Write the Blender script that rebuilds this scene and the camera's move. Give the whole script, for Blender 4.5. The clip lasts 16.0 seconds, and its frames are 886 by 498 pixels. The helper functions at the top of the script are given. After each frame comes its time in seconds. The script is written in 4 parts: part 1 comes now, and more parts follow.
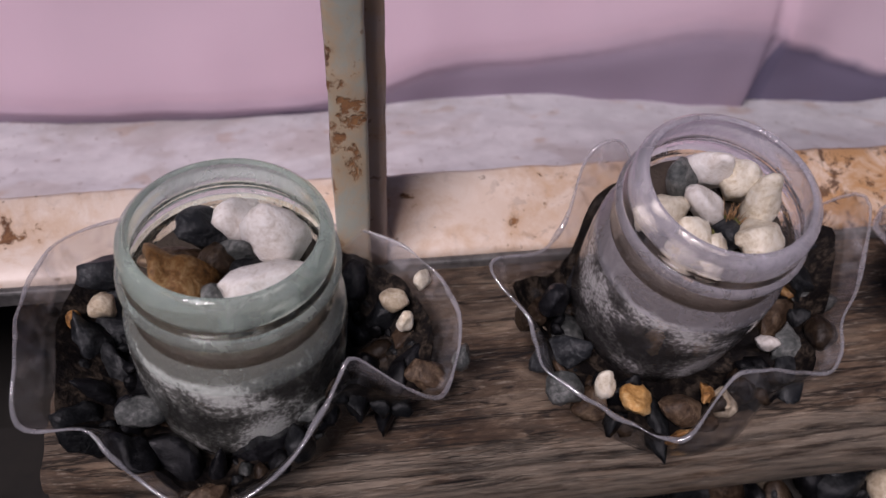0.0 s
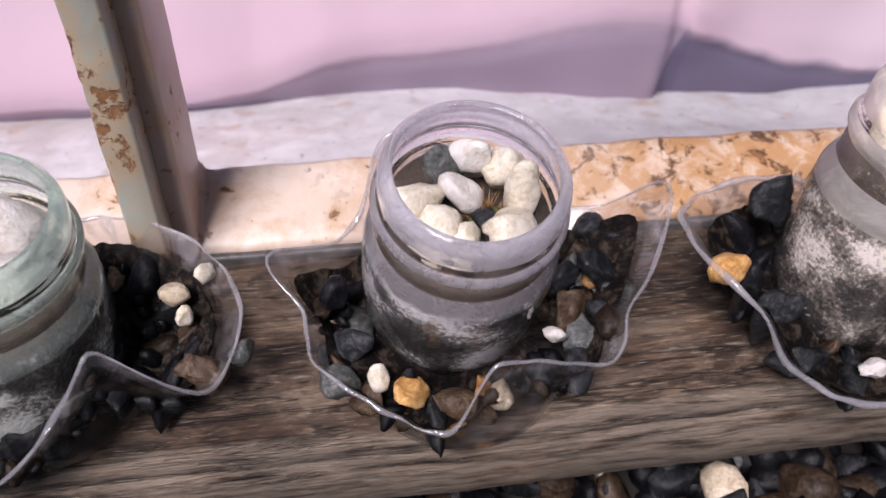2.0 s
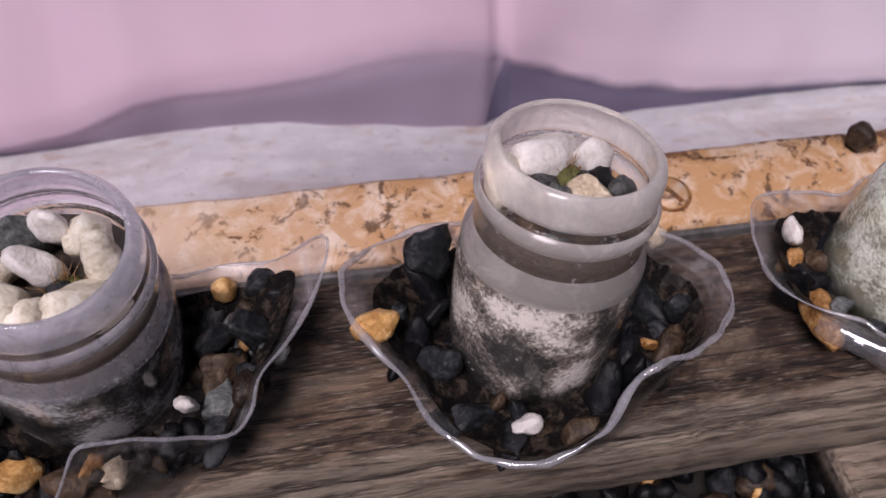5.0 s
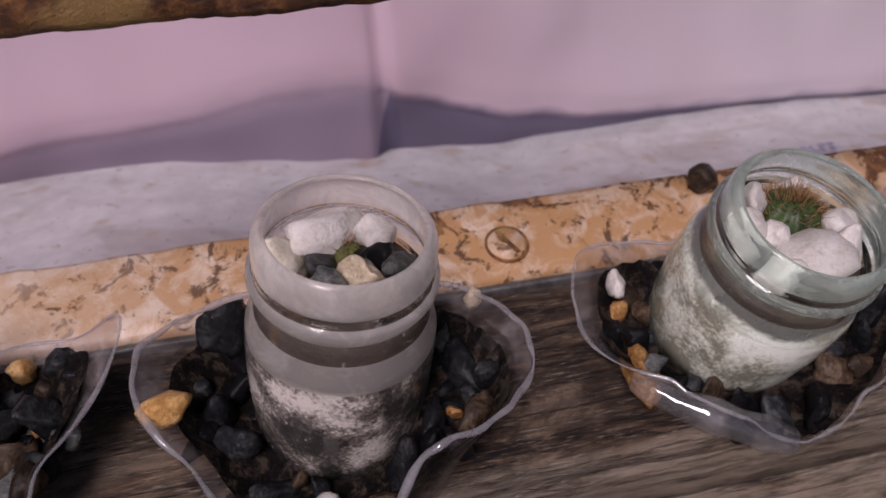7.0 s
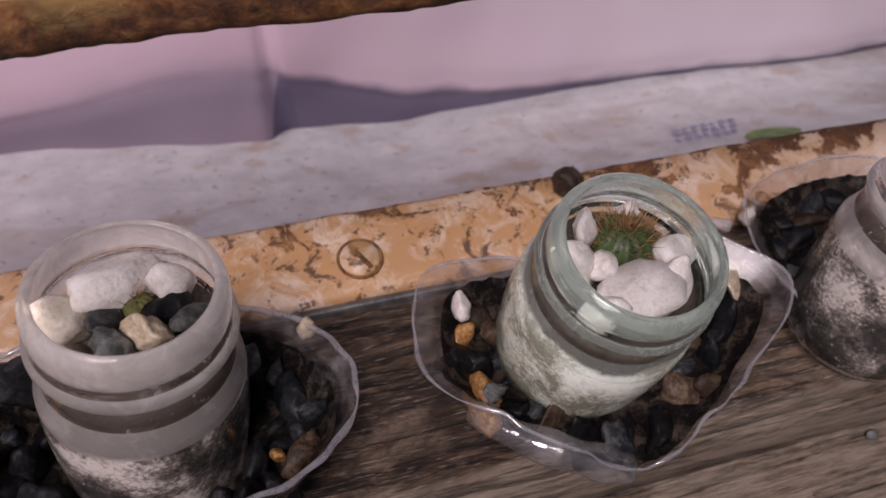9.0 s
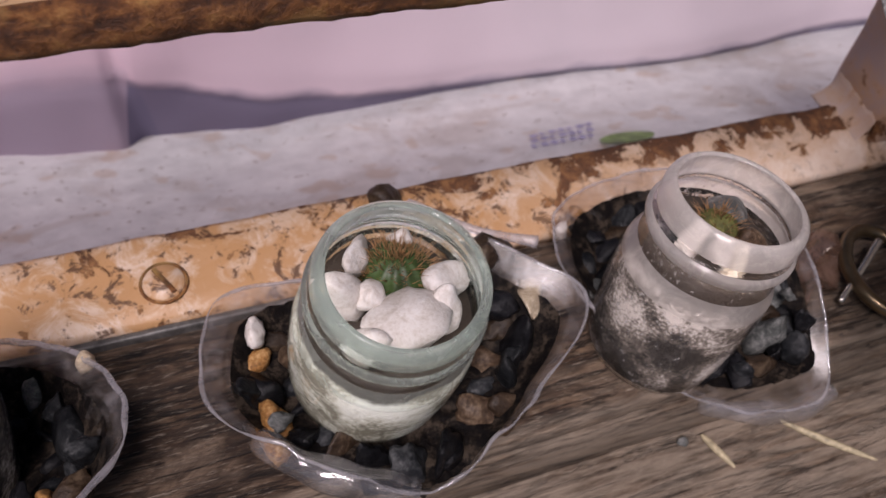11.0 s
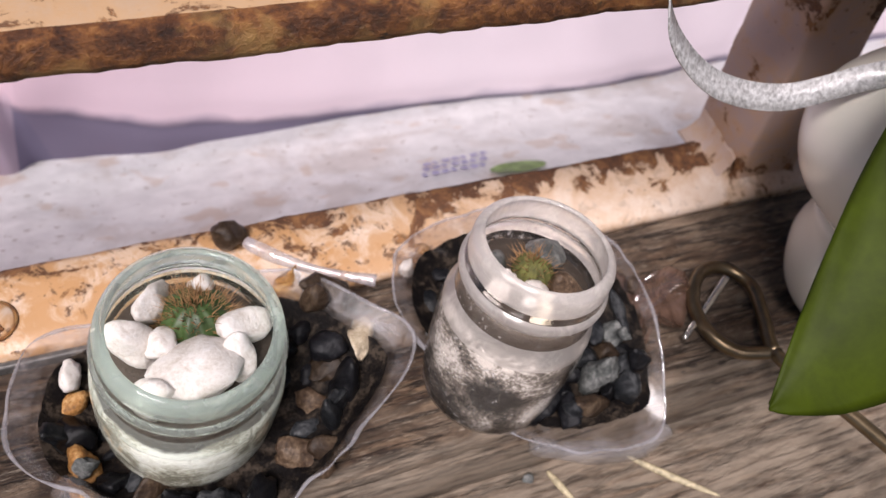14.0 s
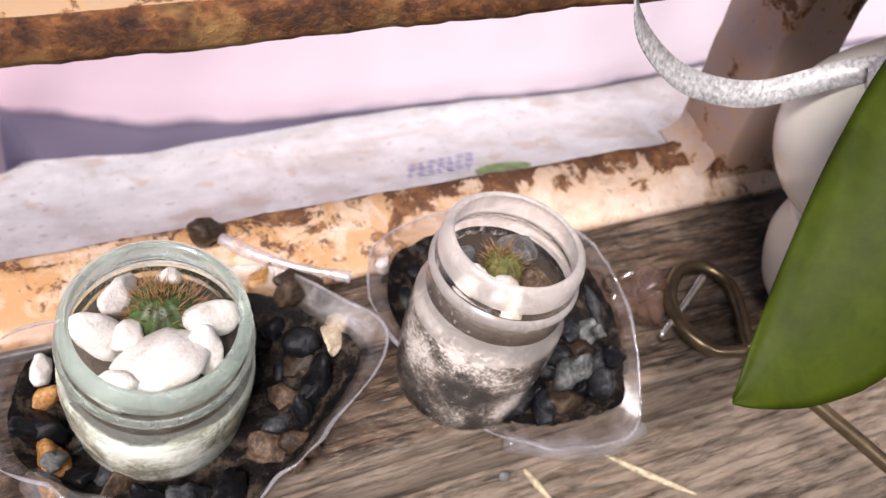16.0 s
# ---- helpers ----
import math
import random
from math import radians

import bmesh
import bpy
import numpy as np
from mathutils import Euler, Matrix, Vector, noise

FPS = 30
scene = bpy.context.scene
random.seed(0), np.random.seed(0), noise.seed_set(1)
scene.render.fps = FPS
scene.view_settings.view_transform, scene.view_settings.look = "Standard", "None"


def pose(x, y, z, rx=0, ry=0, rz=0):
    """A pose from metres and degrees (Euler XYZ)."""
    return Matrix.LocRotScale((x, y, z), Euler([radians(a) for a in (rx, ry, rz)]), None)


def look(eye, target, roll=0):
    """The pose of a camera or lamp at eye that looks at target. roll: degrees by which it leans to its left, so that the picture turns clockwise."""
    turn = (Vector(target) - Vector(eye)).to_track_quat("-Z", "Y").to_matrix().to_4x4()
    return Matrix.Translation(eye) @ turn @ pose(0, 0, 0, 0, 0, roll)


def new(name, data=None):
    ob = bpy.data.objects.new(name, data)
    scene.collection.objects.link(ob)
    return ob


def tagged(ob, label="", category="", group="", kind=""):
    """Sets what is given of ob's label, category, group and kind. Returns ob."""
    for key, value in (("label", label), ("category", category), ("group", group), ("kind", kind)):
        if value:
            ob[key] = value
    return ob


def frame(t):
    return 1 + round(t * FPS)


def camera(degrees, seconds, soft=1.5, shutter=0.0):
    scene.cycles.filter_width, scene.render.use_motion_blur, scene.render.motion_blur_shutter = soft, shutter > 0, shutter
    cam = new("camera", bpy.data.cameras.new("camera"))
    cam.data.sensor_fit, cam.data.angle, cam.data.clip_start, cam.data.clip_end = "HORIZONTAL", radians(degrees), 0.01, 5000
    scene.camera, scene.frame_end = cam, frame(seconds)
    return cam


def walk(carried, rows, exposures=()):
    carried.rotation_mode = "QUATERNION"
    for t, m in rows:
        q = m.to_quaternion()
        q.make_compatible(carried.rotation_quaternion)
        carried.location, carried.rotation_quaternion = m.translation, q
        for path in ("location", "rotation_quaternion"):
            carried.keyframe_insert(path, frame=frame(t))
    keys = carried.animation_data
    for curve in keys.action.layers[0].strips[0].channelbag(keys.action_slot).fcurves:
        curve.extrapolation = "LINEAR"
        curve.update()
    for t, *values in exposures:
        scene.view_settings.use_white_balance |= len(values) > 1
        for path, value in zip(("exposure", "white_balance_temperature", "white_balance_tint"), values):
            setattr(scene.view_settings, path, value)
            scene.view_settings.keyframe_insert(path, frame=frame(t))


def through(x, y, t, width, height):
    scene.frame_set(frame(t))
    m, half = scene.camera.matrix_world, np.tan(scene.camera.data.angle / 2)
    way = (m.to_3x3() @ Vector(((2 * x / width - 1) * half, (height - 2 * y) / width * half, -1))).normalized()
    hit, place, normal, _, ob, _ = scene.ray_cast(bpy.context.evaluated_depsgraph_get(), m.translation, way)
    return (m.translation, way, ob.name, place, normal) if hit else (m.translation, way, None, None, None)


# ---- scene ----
cam = camera(56.6, 16.0)
PATH = [
    (0, (-0.0437, -0.1535, 0.2009), (0.1989, 1.1825, -1.0921), 3.09),
    (0.5, (-0.0331, -0.1559, 0.201), (0.1977, 1.1856, -1.0885), 3.06),
    (1, (-0.0173, -0.1581, 0.2009), (0.2126, 1.1776, -1.0947), 2.58),
    (1.5, (0.0017, -0.1587, 0.2009), (0.2332, 1.1772, -1.0943), 2.1),
    (2, (0.0172, -0.1608, 0.1985), (0.2551, 1.1751, -1.0955), 2.36),
    (2.5, (0.0408, -0.1654, 0.1984), (0.2729, 1.1774, -1.0895), 1.9),
    (3, (0.0518, -0.1657, 0.1999), (0.2851, 1.1813, -1.0834), 2.28),
    (3.5, (0.0651, -0.1645, 0.198), (0.2932, 1.1793, -1.0895), 1.97),
    (4, (0.0817, -0.1643, 0.1989), (0.3257, 1.1836, -1.0814), 1.85),
    (4.5, (0.0979, -0.1623, 0.2004), (0.3595, 1.19, -1.0719), 1.54),
    (7, (0.1641, -0.1555, 0.215), (0.5065, 1.1868, -1.0486), 1.05),
    (7.5, (0.1756, -0.1487, 0.2175), (0.5082, 1.1722, -1.0711), 0.81),
    (8, (0.1864, -0.1451, 0.2216), (0.5288, 1.1488, -1.0915), 0.67),
    (8.5, (0.1965, -0.1444, 0.2222), (0.5742, 1.1258, -1.1044), 1.64),
    (9, (0.208, -0.1403, 0.2253), (0.6106, 1.0931, -1.1283), 2.46),
    (9.5, (0.2156, -0.1407, 0.2295), (0.629, 1.0627, -1.1477), 2.81),
    (10, (0.2279, -0.1469, 0.2325), (0.6807, 1.0537, -1.1346), 3.51),
    (12.5, (0.2845, -0.143, 0.2351), (0.8648, 0.9996, -1.1336), 8.06),
    (13, (0.2921, -0.1457, 0.2384), (0.8659, 1.0167, -1.1163), 7.38),
    (13.5, (0.2957, -0.1508, 0.2405), (0.8825, 1.0026, -1.1163), 7.92),
    (14, (0.299, -0.1556, 0.2445), (0.8909, 1.0131, -1.097), 7.95),
    (14.5, (0.301, -0.1598, 0.2486), (0.9016, 1.0117, -1.0864), 8.52),
    (15, (0.3045, -0.1589, 0.2461), (0.9165, 1.0054, -1.0902), 8.96),
    (15.5, (0.3051, -0.1623, 0.2449), (0.8981, 1.002, -1.0999), 8.34),
    (16, (0.3065, -0.1615, 0.2432), (0.9003, 1.0185, -1.0875), 7.97),
]
EXPOSURES = [(0.0, -0.82, 6280, 23), (1.0, -0.45, 6230, 21), (2.0, -0.05, 6180, 19), (3.0, -0.33, 6180, 20), (4.5, -0.41, 6180, 22), (7.0, -0.96, 6380, 27), (9.0, -0.93, 6480, 25), (10.0, -0.77, 6530, 23), (12.5, -0.53, 6380, 19), (13.0, -0.46, 6380, 17), (14.0, 0.03, 6430, 15), (14.5, 0.24, 6480, 15), (16.0, 0.36, 6480, 15)]
walk(cam, [(t, look(eye, target, roll)) for t, eye, target, roll in PATH], EXPOSURES)

cam.data.dof.use_dof = True
cam.data.dof.focus_distance = 0.215
cam.data.dof.aperture_fstop = 18.0

# ---- light ----
world = bpy.data.worlds.new("sky")
scene.world = world
world.use_nodes = True
wn = world.node_tree
sky = wn.nodes.new("ShaderNodeTexSky")
sky.sky_type = "NISHITA"
sky.sun_disc = False
sky.sun_elevation = radians(53)
sky.sun_rotation = radians(214)
wn.links.new(sky.outputs[0], wn.nodes["Background"].inputs[0])
wn.nodes["Background"].inputs[1].default_value = 0.035

sun = new("sun", bpy.data.lights.new("sun", "SUN"))
sun.data.energy = 5.0
sun.data.angle = radians(22)
sun.data.color = (1.0, 0.93, 0.91)
sun.matrix_world = look((-0.31, -0.69, 1.15), (0.15, 0.0, 0))


# ---- materials ----
def make_mat(name):
    m = bpy.data.materials.new(name)
    m.use_nodes = True
    nt = m.node_tree
    return m, nt, nt.nodes["Principled BSDF"]


def node(nt, kind, **values):
    n = nt.nodes.new(kind)
    for key, v in values.items():
        n.inputs[key].default_value = v
    return n


def coords(nt, scale=(1, 1, 1), kind="Object", rot=(0, 0, 0)):
    tc = nt.nodes.new("ShaderNodeTexCoord")
    mp = nt.nodes.new("ShaderNodeMapping")
    mp.inputs["Scale"].default_value = scale
    mp.inputs["Rotation"].default_value = rot
    nt.links.new(tc.outputs[kind], mp.inputs[0])
    return mp.outputs[0]


def noise_tex(nt, vec, scale, detail=6, rough=0.6, distort=0.0):
    n = node(nt, "ShaderNodeTexNoise", Scale=scale, Detail=detail, Roughness=rough, Distortion=distort)
    nt.links.new(vec, n.inputs["Vector"])
    return n.outputs["Fac"]


def ramp(nt, fac, stops, interp="LINEAR"):
    r = nt.nodes.new("ShaderNodeValToRGB")
    r.color_ramp.interpolation = interp
    els = r.color_ramp.elements
    while len(els) < len(stops):
        els.new(0.5)
    for e, (p, c) in zip(els, stops):
        e.position = p
        e.color = (*c, 1) if len(c) == 3 else c
    nt.links.new(fac, r.inputs[0])
    return r.outputs[0]


def mix(nt, fac, a, b, mode="MIX"):
    n = nt.nodes.new("ShaderNodeMix")
    n.data_type = "RGBA"
    n.blend_type = mode
    for sock, v in ((n.inputs[0], fac), (n.inputs[6], a), (n.inputs[7], b)):
        if isinstance(v, (int, float)):
            sock.default_value = v
        elif isinstance(v, tuple):
            sock.default_value = (*v, 1)
        else:
            nt.links.new(v, sock)
    return n.outputs[2]


def maths(nt, op, a, b=0.0, c=0.0):
    n = nt.nodes.new("ShaderNodeMath")
    n.operation = op
    for sock, v in zip(n.inputs, (a, b, c)):
        if isinstance(v, (int, float)):
            sock.default_value = v
        else:
            nt.links.new(v, sock)
    return n.outputs[0]


def bump(nt, bsdf, height, strength=0.4, distance=0.0005):
    b = node(nt, "ShaderNodeBump", Strength=strength, Distance=distance)
    nt.links.new(height, b.inputs["Height"])
    nt.links.new(b.outputs[0], bsdf.inputs["Normal"])


def wood_mat():
    m, nt, p = make_mat("weathered_wood")
    g = coords(nt, (16, 95, 95))
    fine = noise_tex(nt, g, 3.2, 8, 0.65, 0.4)
    long = noise_tex(nt, coords(nt, (9, 46, 46)), 2.4, 7, 0.68, 0.9)
    patch = noise_tex(nt, coords(nt, (11, 26, 26)), 1.6, 4, 0.6)
    base = ramp(nt, fine, [(0.34, (0.034, 0.019, 0.011)), (0.46, (0.135, 0.080, 0.047)), (0.58, (0.275, 0.180, 0.112)), (0.72, (0.47, 0.350, 0.245))])
    hair = noise_tex(nt, coords(nt, (34, 330, 330)), 3.0, 6, 0.75, 0.4)
    streak = ramp(nt, long, [(0.34, (0.16, 0.115, 0.085)), (0.5, (0.8, 0.76, 0.72)), (0.7, (1.0, 0.98, 0.96))])
    c = mix(nt, 0.7, base, streak, "MULTIPLY")
    c = mix(nt, 0.62, c, ramp(nt, hair, [(0.38, (0.10, 0.18, 0.15)), (0.5, (0.85, 0.83, 0.80)), (0.66, (1.0, 1.0, 1.0))]), "MULTIPLY")
    grey = ramp(nt, patch, [(0.42, (0, 0, 0)), (0.62, (1, 1, 1))])
    c = mix(nt, maths(nt, "MULTIPLY", grey, 0.6), c, (0.36, 0.280, 0.205))
    spots = ramp(nt, noise_tex(nt, coords(nt, (40, 90, 90)), 3.0, 3, 0.5), [(0.66, (0, 0, 0)), (0.71, (1, 1, 1))])
    c = mix(nt, maths(nt, "MULTIPLY", spots, 0.8), c, (0.045, 0.03, 0.022))
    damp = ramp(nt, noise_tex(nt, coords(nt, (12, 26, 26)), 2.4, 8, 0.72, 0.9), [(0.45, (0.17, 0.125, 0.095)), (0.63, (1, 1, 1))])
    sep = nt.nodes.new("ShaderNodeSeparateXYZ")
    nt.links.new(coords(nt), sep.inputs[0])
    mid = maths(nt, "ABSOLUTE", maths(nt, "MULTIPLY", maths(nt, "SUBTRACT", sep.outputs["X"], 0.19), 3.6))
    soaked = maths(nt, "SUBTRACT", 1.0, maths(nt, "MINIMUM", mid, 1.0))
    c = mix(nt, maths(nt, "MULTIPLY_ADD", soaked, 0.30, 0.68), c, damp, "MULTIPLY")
    split = maths(nt, "ABSOLUTE", maths(nt, "SUBTRACT", noise_tex(nt, coords(nt, (13, 190, 190)), 0.75, 5, 0.62, 0.3), 0.5))
    crack = ramp(nt, split, [(0.004, (0.10, 0.08, 0.065)), (0.022, (1, 1, 1))])
    c = mix(nt, 0.85, c, crack, "MULTIPLY")
    worn = node(nt, "ShaderNodeMapRange")
    worn.inputs["From Min"].default_value, worn.inputs["From Max"].default_value = -0.0265, -0.0300
    nt.links.new(sep.outputs["Y"], worn.inputs[0])
    scrape = ramp(nt, noise_tex(nt, coords(nt, (18, 150, 150)), 2.0, 6, 0.7), [(0.36, (0, 0, 0)), (0.58, (1, 1, 1))])
    c = mix(nt, maths(nt, "MULTIPLY", maths(nt, "MULTIPLY", worn.outputs[0], scrape), 0.6), c, (0.44, 0.36, 0.275))
    pale = ramp(nt, noise_tex(nt, coords(nt, (60, 700, 700)), 2.0, 3, 0.7), [(0.58, (0, 0, 0)), (0.70, (1, 1, 1))])
    c = mix(nt, maths(nt, "MULTIPLY", pale, 0.55), c, (0.50, 0.42, 0.33))
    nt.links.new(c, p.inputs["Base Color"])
    p.inputs["Roughness"].default_value = 0.72
    bump(nt, p, maths(nt, "ADD", maths(nt, "ADD", fine, hair), maths(nt, "MULTIPLY", crack, 0.8)), 0.9, 0.0011)
    return m


def painted_metal(name, paint, paint2, amount, edge_axis=None):
    """Old oil paint over rusty steel: chips, rust bleeding through, thin dark pits."""
    m, nt, p = make_mat(name)
    v = coords(nt)
    big = noise_tex(nt, v, 42, 8, 0.68, 0.5)
    mid = noise_tex(nt, v, 120, 6, 0.7, 0.3)
    pit = noise_tex(nt, v, 330, 3, 0.5)
    tone = noise_tex(nt, v, 26, 5, 0.6)
    f = maths(nt, "ADD", maths(nt, "MULTIPLY", big, 0.75), maths(nt, "MULTIPLY", mid, 0.25))
    if edge_axis:
        sep = nt.nodes.new("ShaderNodeSeparateXYZ")
        nt.links.new(v, sep.inputs[0])
        axis, lo, hi, weight = edge_axis
        mr = node(nt, "ShaderNodeMapRange")
        mr.inputs["From Min"].default_value, mr.inputs["From Max"].default_value = lo, hi
        nt.links.new(sep.outputs[axis], mr.inputs[0])
        mr2 = node(nt, "ShaderNodeMapRange")
        mr2.inputs["From Min"].default_value, mr2.inputs["From Max"].default_value = 0.16, 0.42
        mr2.inputs["To Min"].default_value = 0.05
        nt.links.new(sep.outputs["X"], mr2.inputs[0])
        f = maths(nt, "ADD", f, maths(nt, "MULTIPLY", maths(nt, "MULTIPLY", mr.outputs[0], mr2.outputs[0]), weight))
        f = maths(nt, "ADD", f, maths(nt, "MULTIPLY", mr2.outputs[0], 0.02))
        mr3 = node(nt, "ShaderNodeMapRange")
        mr3.inputs["From Min"].default_value, mr3.inputs["From Max"].default_value = 0.0, 0.14
        mr3.inputs["To Min"].default_value = 0.12
        nt.links.new(sep.outputs["X"], mr3.inputs[0])
        mr4 = node(nt, "ShaderNodeMapRange")
        mr4.inputs["From Min"].default_value, mr4.inputs["From Max"].default_value = 0.46, 0.36
        mr4.inputs["To Min"].default_value = 0.25
        nt.links.new(sep.outputs["X"], mr4.inputs[0])
        along = maths(nt, "MULTIPLY", mr3.outputs[0], mr4.outputs[0])
    chip = ramp(nt, f, [(0.62 - amount, (0, 0, 0)), (0.645 - amount, (1, 1, 1))])
    halo = ramp(nt, f, [(0.50 - amount, (0, 0, 0)), (0.63 - amount, (1, 1, 1))])
    rust = ramp(nt, mid, [(0.3, (0.035, 0.018, 0.012)), (0.5, (0.13, 0.055, 0.024)), (0.68, (0.32, 0.155, 0.06))])
    coat = mix(nt, tone, paint, paint2)
    coat = mix(nt, maths(nt, "MULTIPLY", halo, 0.55), coat, (0.52, 0.30, 0.13))
    if edge_axis:
        coat = mix(nt, maths(nt, "MULTIPLY", along, 0.45), coat, (0.58, 0.40, 0.26))
        tan = ramp(nt, noise_tex(nt, v, 75, 6, 0.7, 0.8), [(0.38, (0, 0, 0)), (0.54, (1, 1, 1))])
        coat = mix(nt, maths(nt, "MULTIPLY", maths(nt, "MULTIPLY", tan, along), 0.85), coat, (0.47, 0.245, 0.09))
        fleck = ramp(nt, noise_tex(nt, v, 105, 7, 0.72, 0.5), [(0.55, (0, 0, 0)), (0.60, (1, 1, 1))])
        coat = mix(nt, maths(nt, "MULTIPLY", maths(nt, "MULTIPLY", fleck, along), 0.9), coat, (0.10, 0.050, 0.028))
    pits = ramp(nt, pit, [(0.68, (0, 0, 0)), (0.73, (1, 1, 1))])
    coat = mix(nt, maths(nt, "MULTIPLY", pits, 0.7), coat, (0.16, 0.09, 0.05))
    nt.links.new(mix(nt, chip, coat, rust), p.inputs["Base Color"])
    nt.links.new(maths(nt, "MULTIPLY_ADD", chip, 0.35, 0.42), p.inputs["Roughness"])
    h = maths(nt, "SUBTRACT", maths(nt, "MULTIPLY", mid, 0.5), maths(nt, "MULTIPLY", chip, 0.6))
    bump(nt, p, h, 0.8, 0.0006)
    return m


def stone_mat(name, dark, mid, light, rough=0.42, low=0.45, span=0.75):
    m, nt, p = make_mat(name)
    info = nt.nodes.new("ShaderNodeObjectInfo")
    geo = nt.nodes.new("ShaderNodeNewGeometry")
    add = nt.nodes.new("ShaderNodeVectorMath")
    add.operation = "MULTIPLY_ADD"
    add.inputs[1].default_value = (1, 1, 1)
    comb = nt.nodes.new("ShaderNodeCombineXYZ")
    for k in range(3):
        nt.links.new(maths(nt, "MULTIPLY", info.outputs["Random"], 7.0 + 3 * k), comb.inputs[k])
    nt.links.new(geo.outputs["Position"], add.inputs[0])
    nt.links.new(comb.outputs[0], add.inputs[2])
    v = add.outputs[0]
    a = noise_tex(nt, v, 170, 8, 0.72, 0.8)
    b = noise_tex(nt, v, 900, 3, 0.6)
    f = maths(nt, "ADD", maths(nt, "MULTIPLY", a, 0.7), maths(nt, "MULTIPLY", b, 0.3))
    c = ramp(nt, f, [(0.38, dark), (0.5, mid), (0.62, light)])
    hsv = node(nt, "ShaderNodeHueSaturation")
    nt.links.new(maths(nt, "MULTIPLY_ADD", info.outputs["Random"], span, low), hsv.inputs["Value"])
    nt.links.new(c, hsv.inputs["Color"])
    nt.links.new(hsv.outputs[0], p.inputs["Base Color"])
    p.inputs["Roughness"].default_value = rough
    p.inputs["Specular IOR Level"].default_value = 0.24
    bump(nt, p, f, 0.9, 0.0009)
    return m


def clear_mat(name, haze, tint, scuffs=0.16, through=(0.97, 0.97, 0.97), rough=0.10, ior=1.45, beads=0.0, grime=None, shine=0.0, solid=False):
    """Clear glass or plastic: see-through, glossy at the edge, with milky scuffs that light shines through."""
    m, nt, p = make_mat(name)
    v = coords(nt)
    p.inputs["Base Color"].default_value = (*tint, 1)
    p.inputs["Roughness"].default_value = 0.16
    film = nt.nodes.new("ShaderNodeBsdfTranslucent")
    film.inputs[0].default_value = (*tint, 1)
    if grime:
        dirt = ramp(nt, noise_tex(nt, v, 60, 7, 0.7, 0.8), [(0.44, (0, 0, 0)), (0.60, (1, 1, 1))])
        coat = mix(nt, dirt, tint, grime)
        nt.links.new(coat, p.inputs["Base Color"])
        nt.links.new(coat, film.inputs[0])
    milk = nt.nodes.new("ShaderNodeMixShader")
    milk.inputs[0].default_value = 0.55
    nt.links.new(p.outputs[0], milk.inputs[1])
    nt.links.new(film.outputs[0], milk.inputs[2])
    clear = node(nt, "ShaderNodeBsdfGlass", Roughness=0.015, IOR=1.47) if solid else nt.nodes.new("ShaderNodeBsdfTransparent")
    clear.inputs[0].default_value = (*through, 1)
    spots = noise_tex(nt, v, 75, 7, 0.7, 0.6)
    scuff = ramp(nt, spots, [(0.46, (0, 0, 0)), (0.72, (1, 1, 1))])
    f = maths(nt, "MULTIPLY_ADD", scuff, scuffs, haze)
    if beads:
        drops = ramp(nt, noise_tex(nt, v, 560, 2, 0.5), [(0.58, (0, 0, 0)), (0.66, (1, 1, 1))])
        f = maths(nt, "MULTIPLY_ADD", maths(nt, "MULTIPLY", drops, scuff), beads, f)
    body = nt.nodes.new("ShaderNodeMixShader")
    nt.links.new(f, body.inputs[0])
    nt.links.new(clear.outputs[0], body.inputs[1])
    nt.links.new(milk.outputs[0], body.inputs[2])
    gloss = node(nt, "ShaderNodeBsdfGlossy", Roughness=rough)
    fres = nt.nodes.new("ShaderNodeLayerWeight")
    rim_gloss = maths(nt, "MULTIPLY_ADD", maths(nt, "POWER", fres.outputs["Facing"], 5.0), 0.6, 0.045 * (ior / 1.5) + shine)
    ripple = node(nt, "ShaderNodeBump", Strength=0.35, Distance=0.0006)
    wave = noise_tex(nt, v, 130, 4, 0.6)
    if beads:
        wave = maths(nt, "ADD", wave, maths(nt, "MULTIPLY", noise_tex(nt, v, 620, 2, 0.5), 0.9 * beads))
    nt.links.new(wave, ripple.inputs["Height"])
    nt.links.new(ripple.outputs[0], gloss.inputs["Normal"])
    if solid:
        nt.links.new(ripple.outputs[0], clear.inputs["Normal"])
        nt.links.new(body.outputs[0], nt.nodes["Material Output"].inputs[0])
        return m
    out = nt.nodes.new("ShaderNodeMixShader")
    nt.links.new(rim_gloss, out.inputs[0])
    nt.links.new(body.outputs[0], out.inputs[1])
    nt.links.new(gloss.outputs[0], out.inputs[2])
    nt.links.new(out.outputs[0], nt.nodes["Material Output"].inputs[0])
    return m


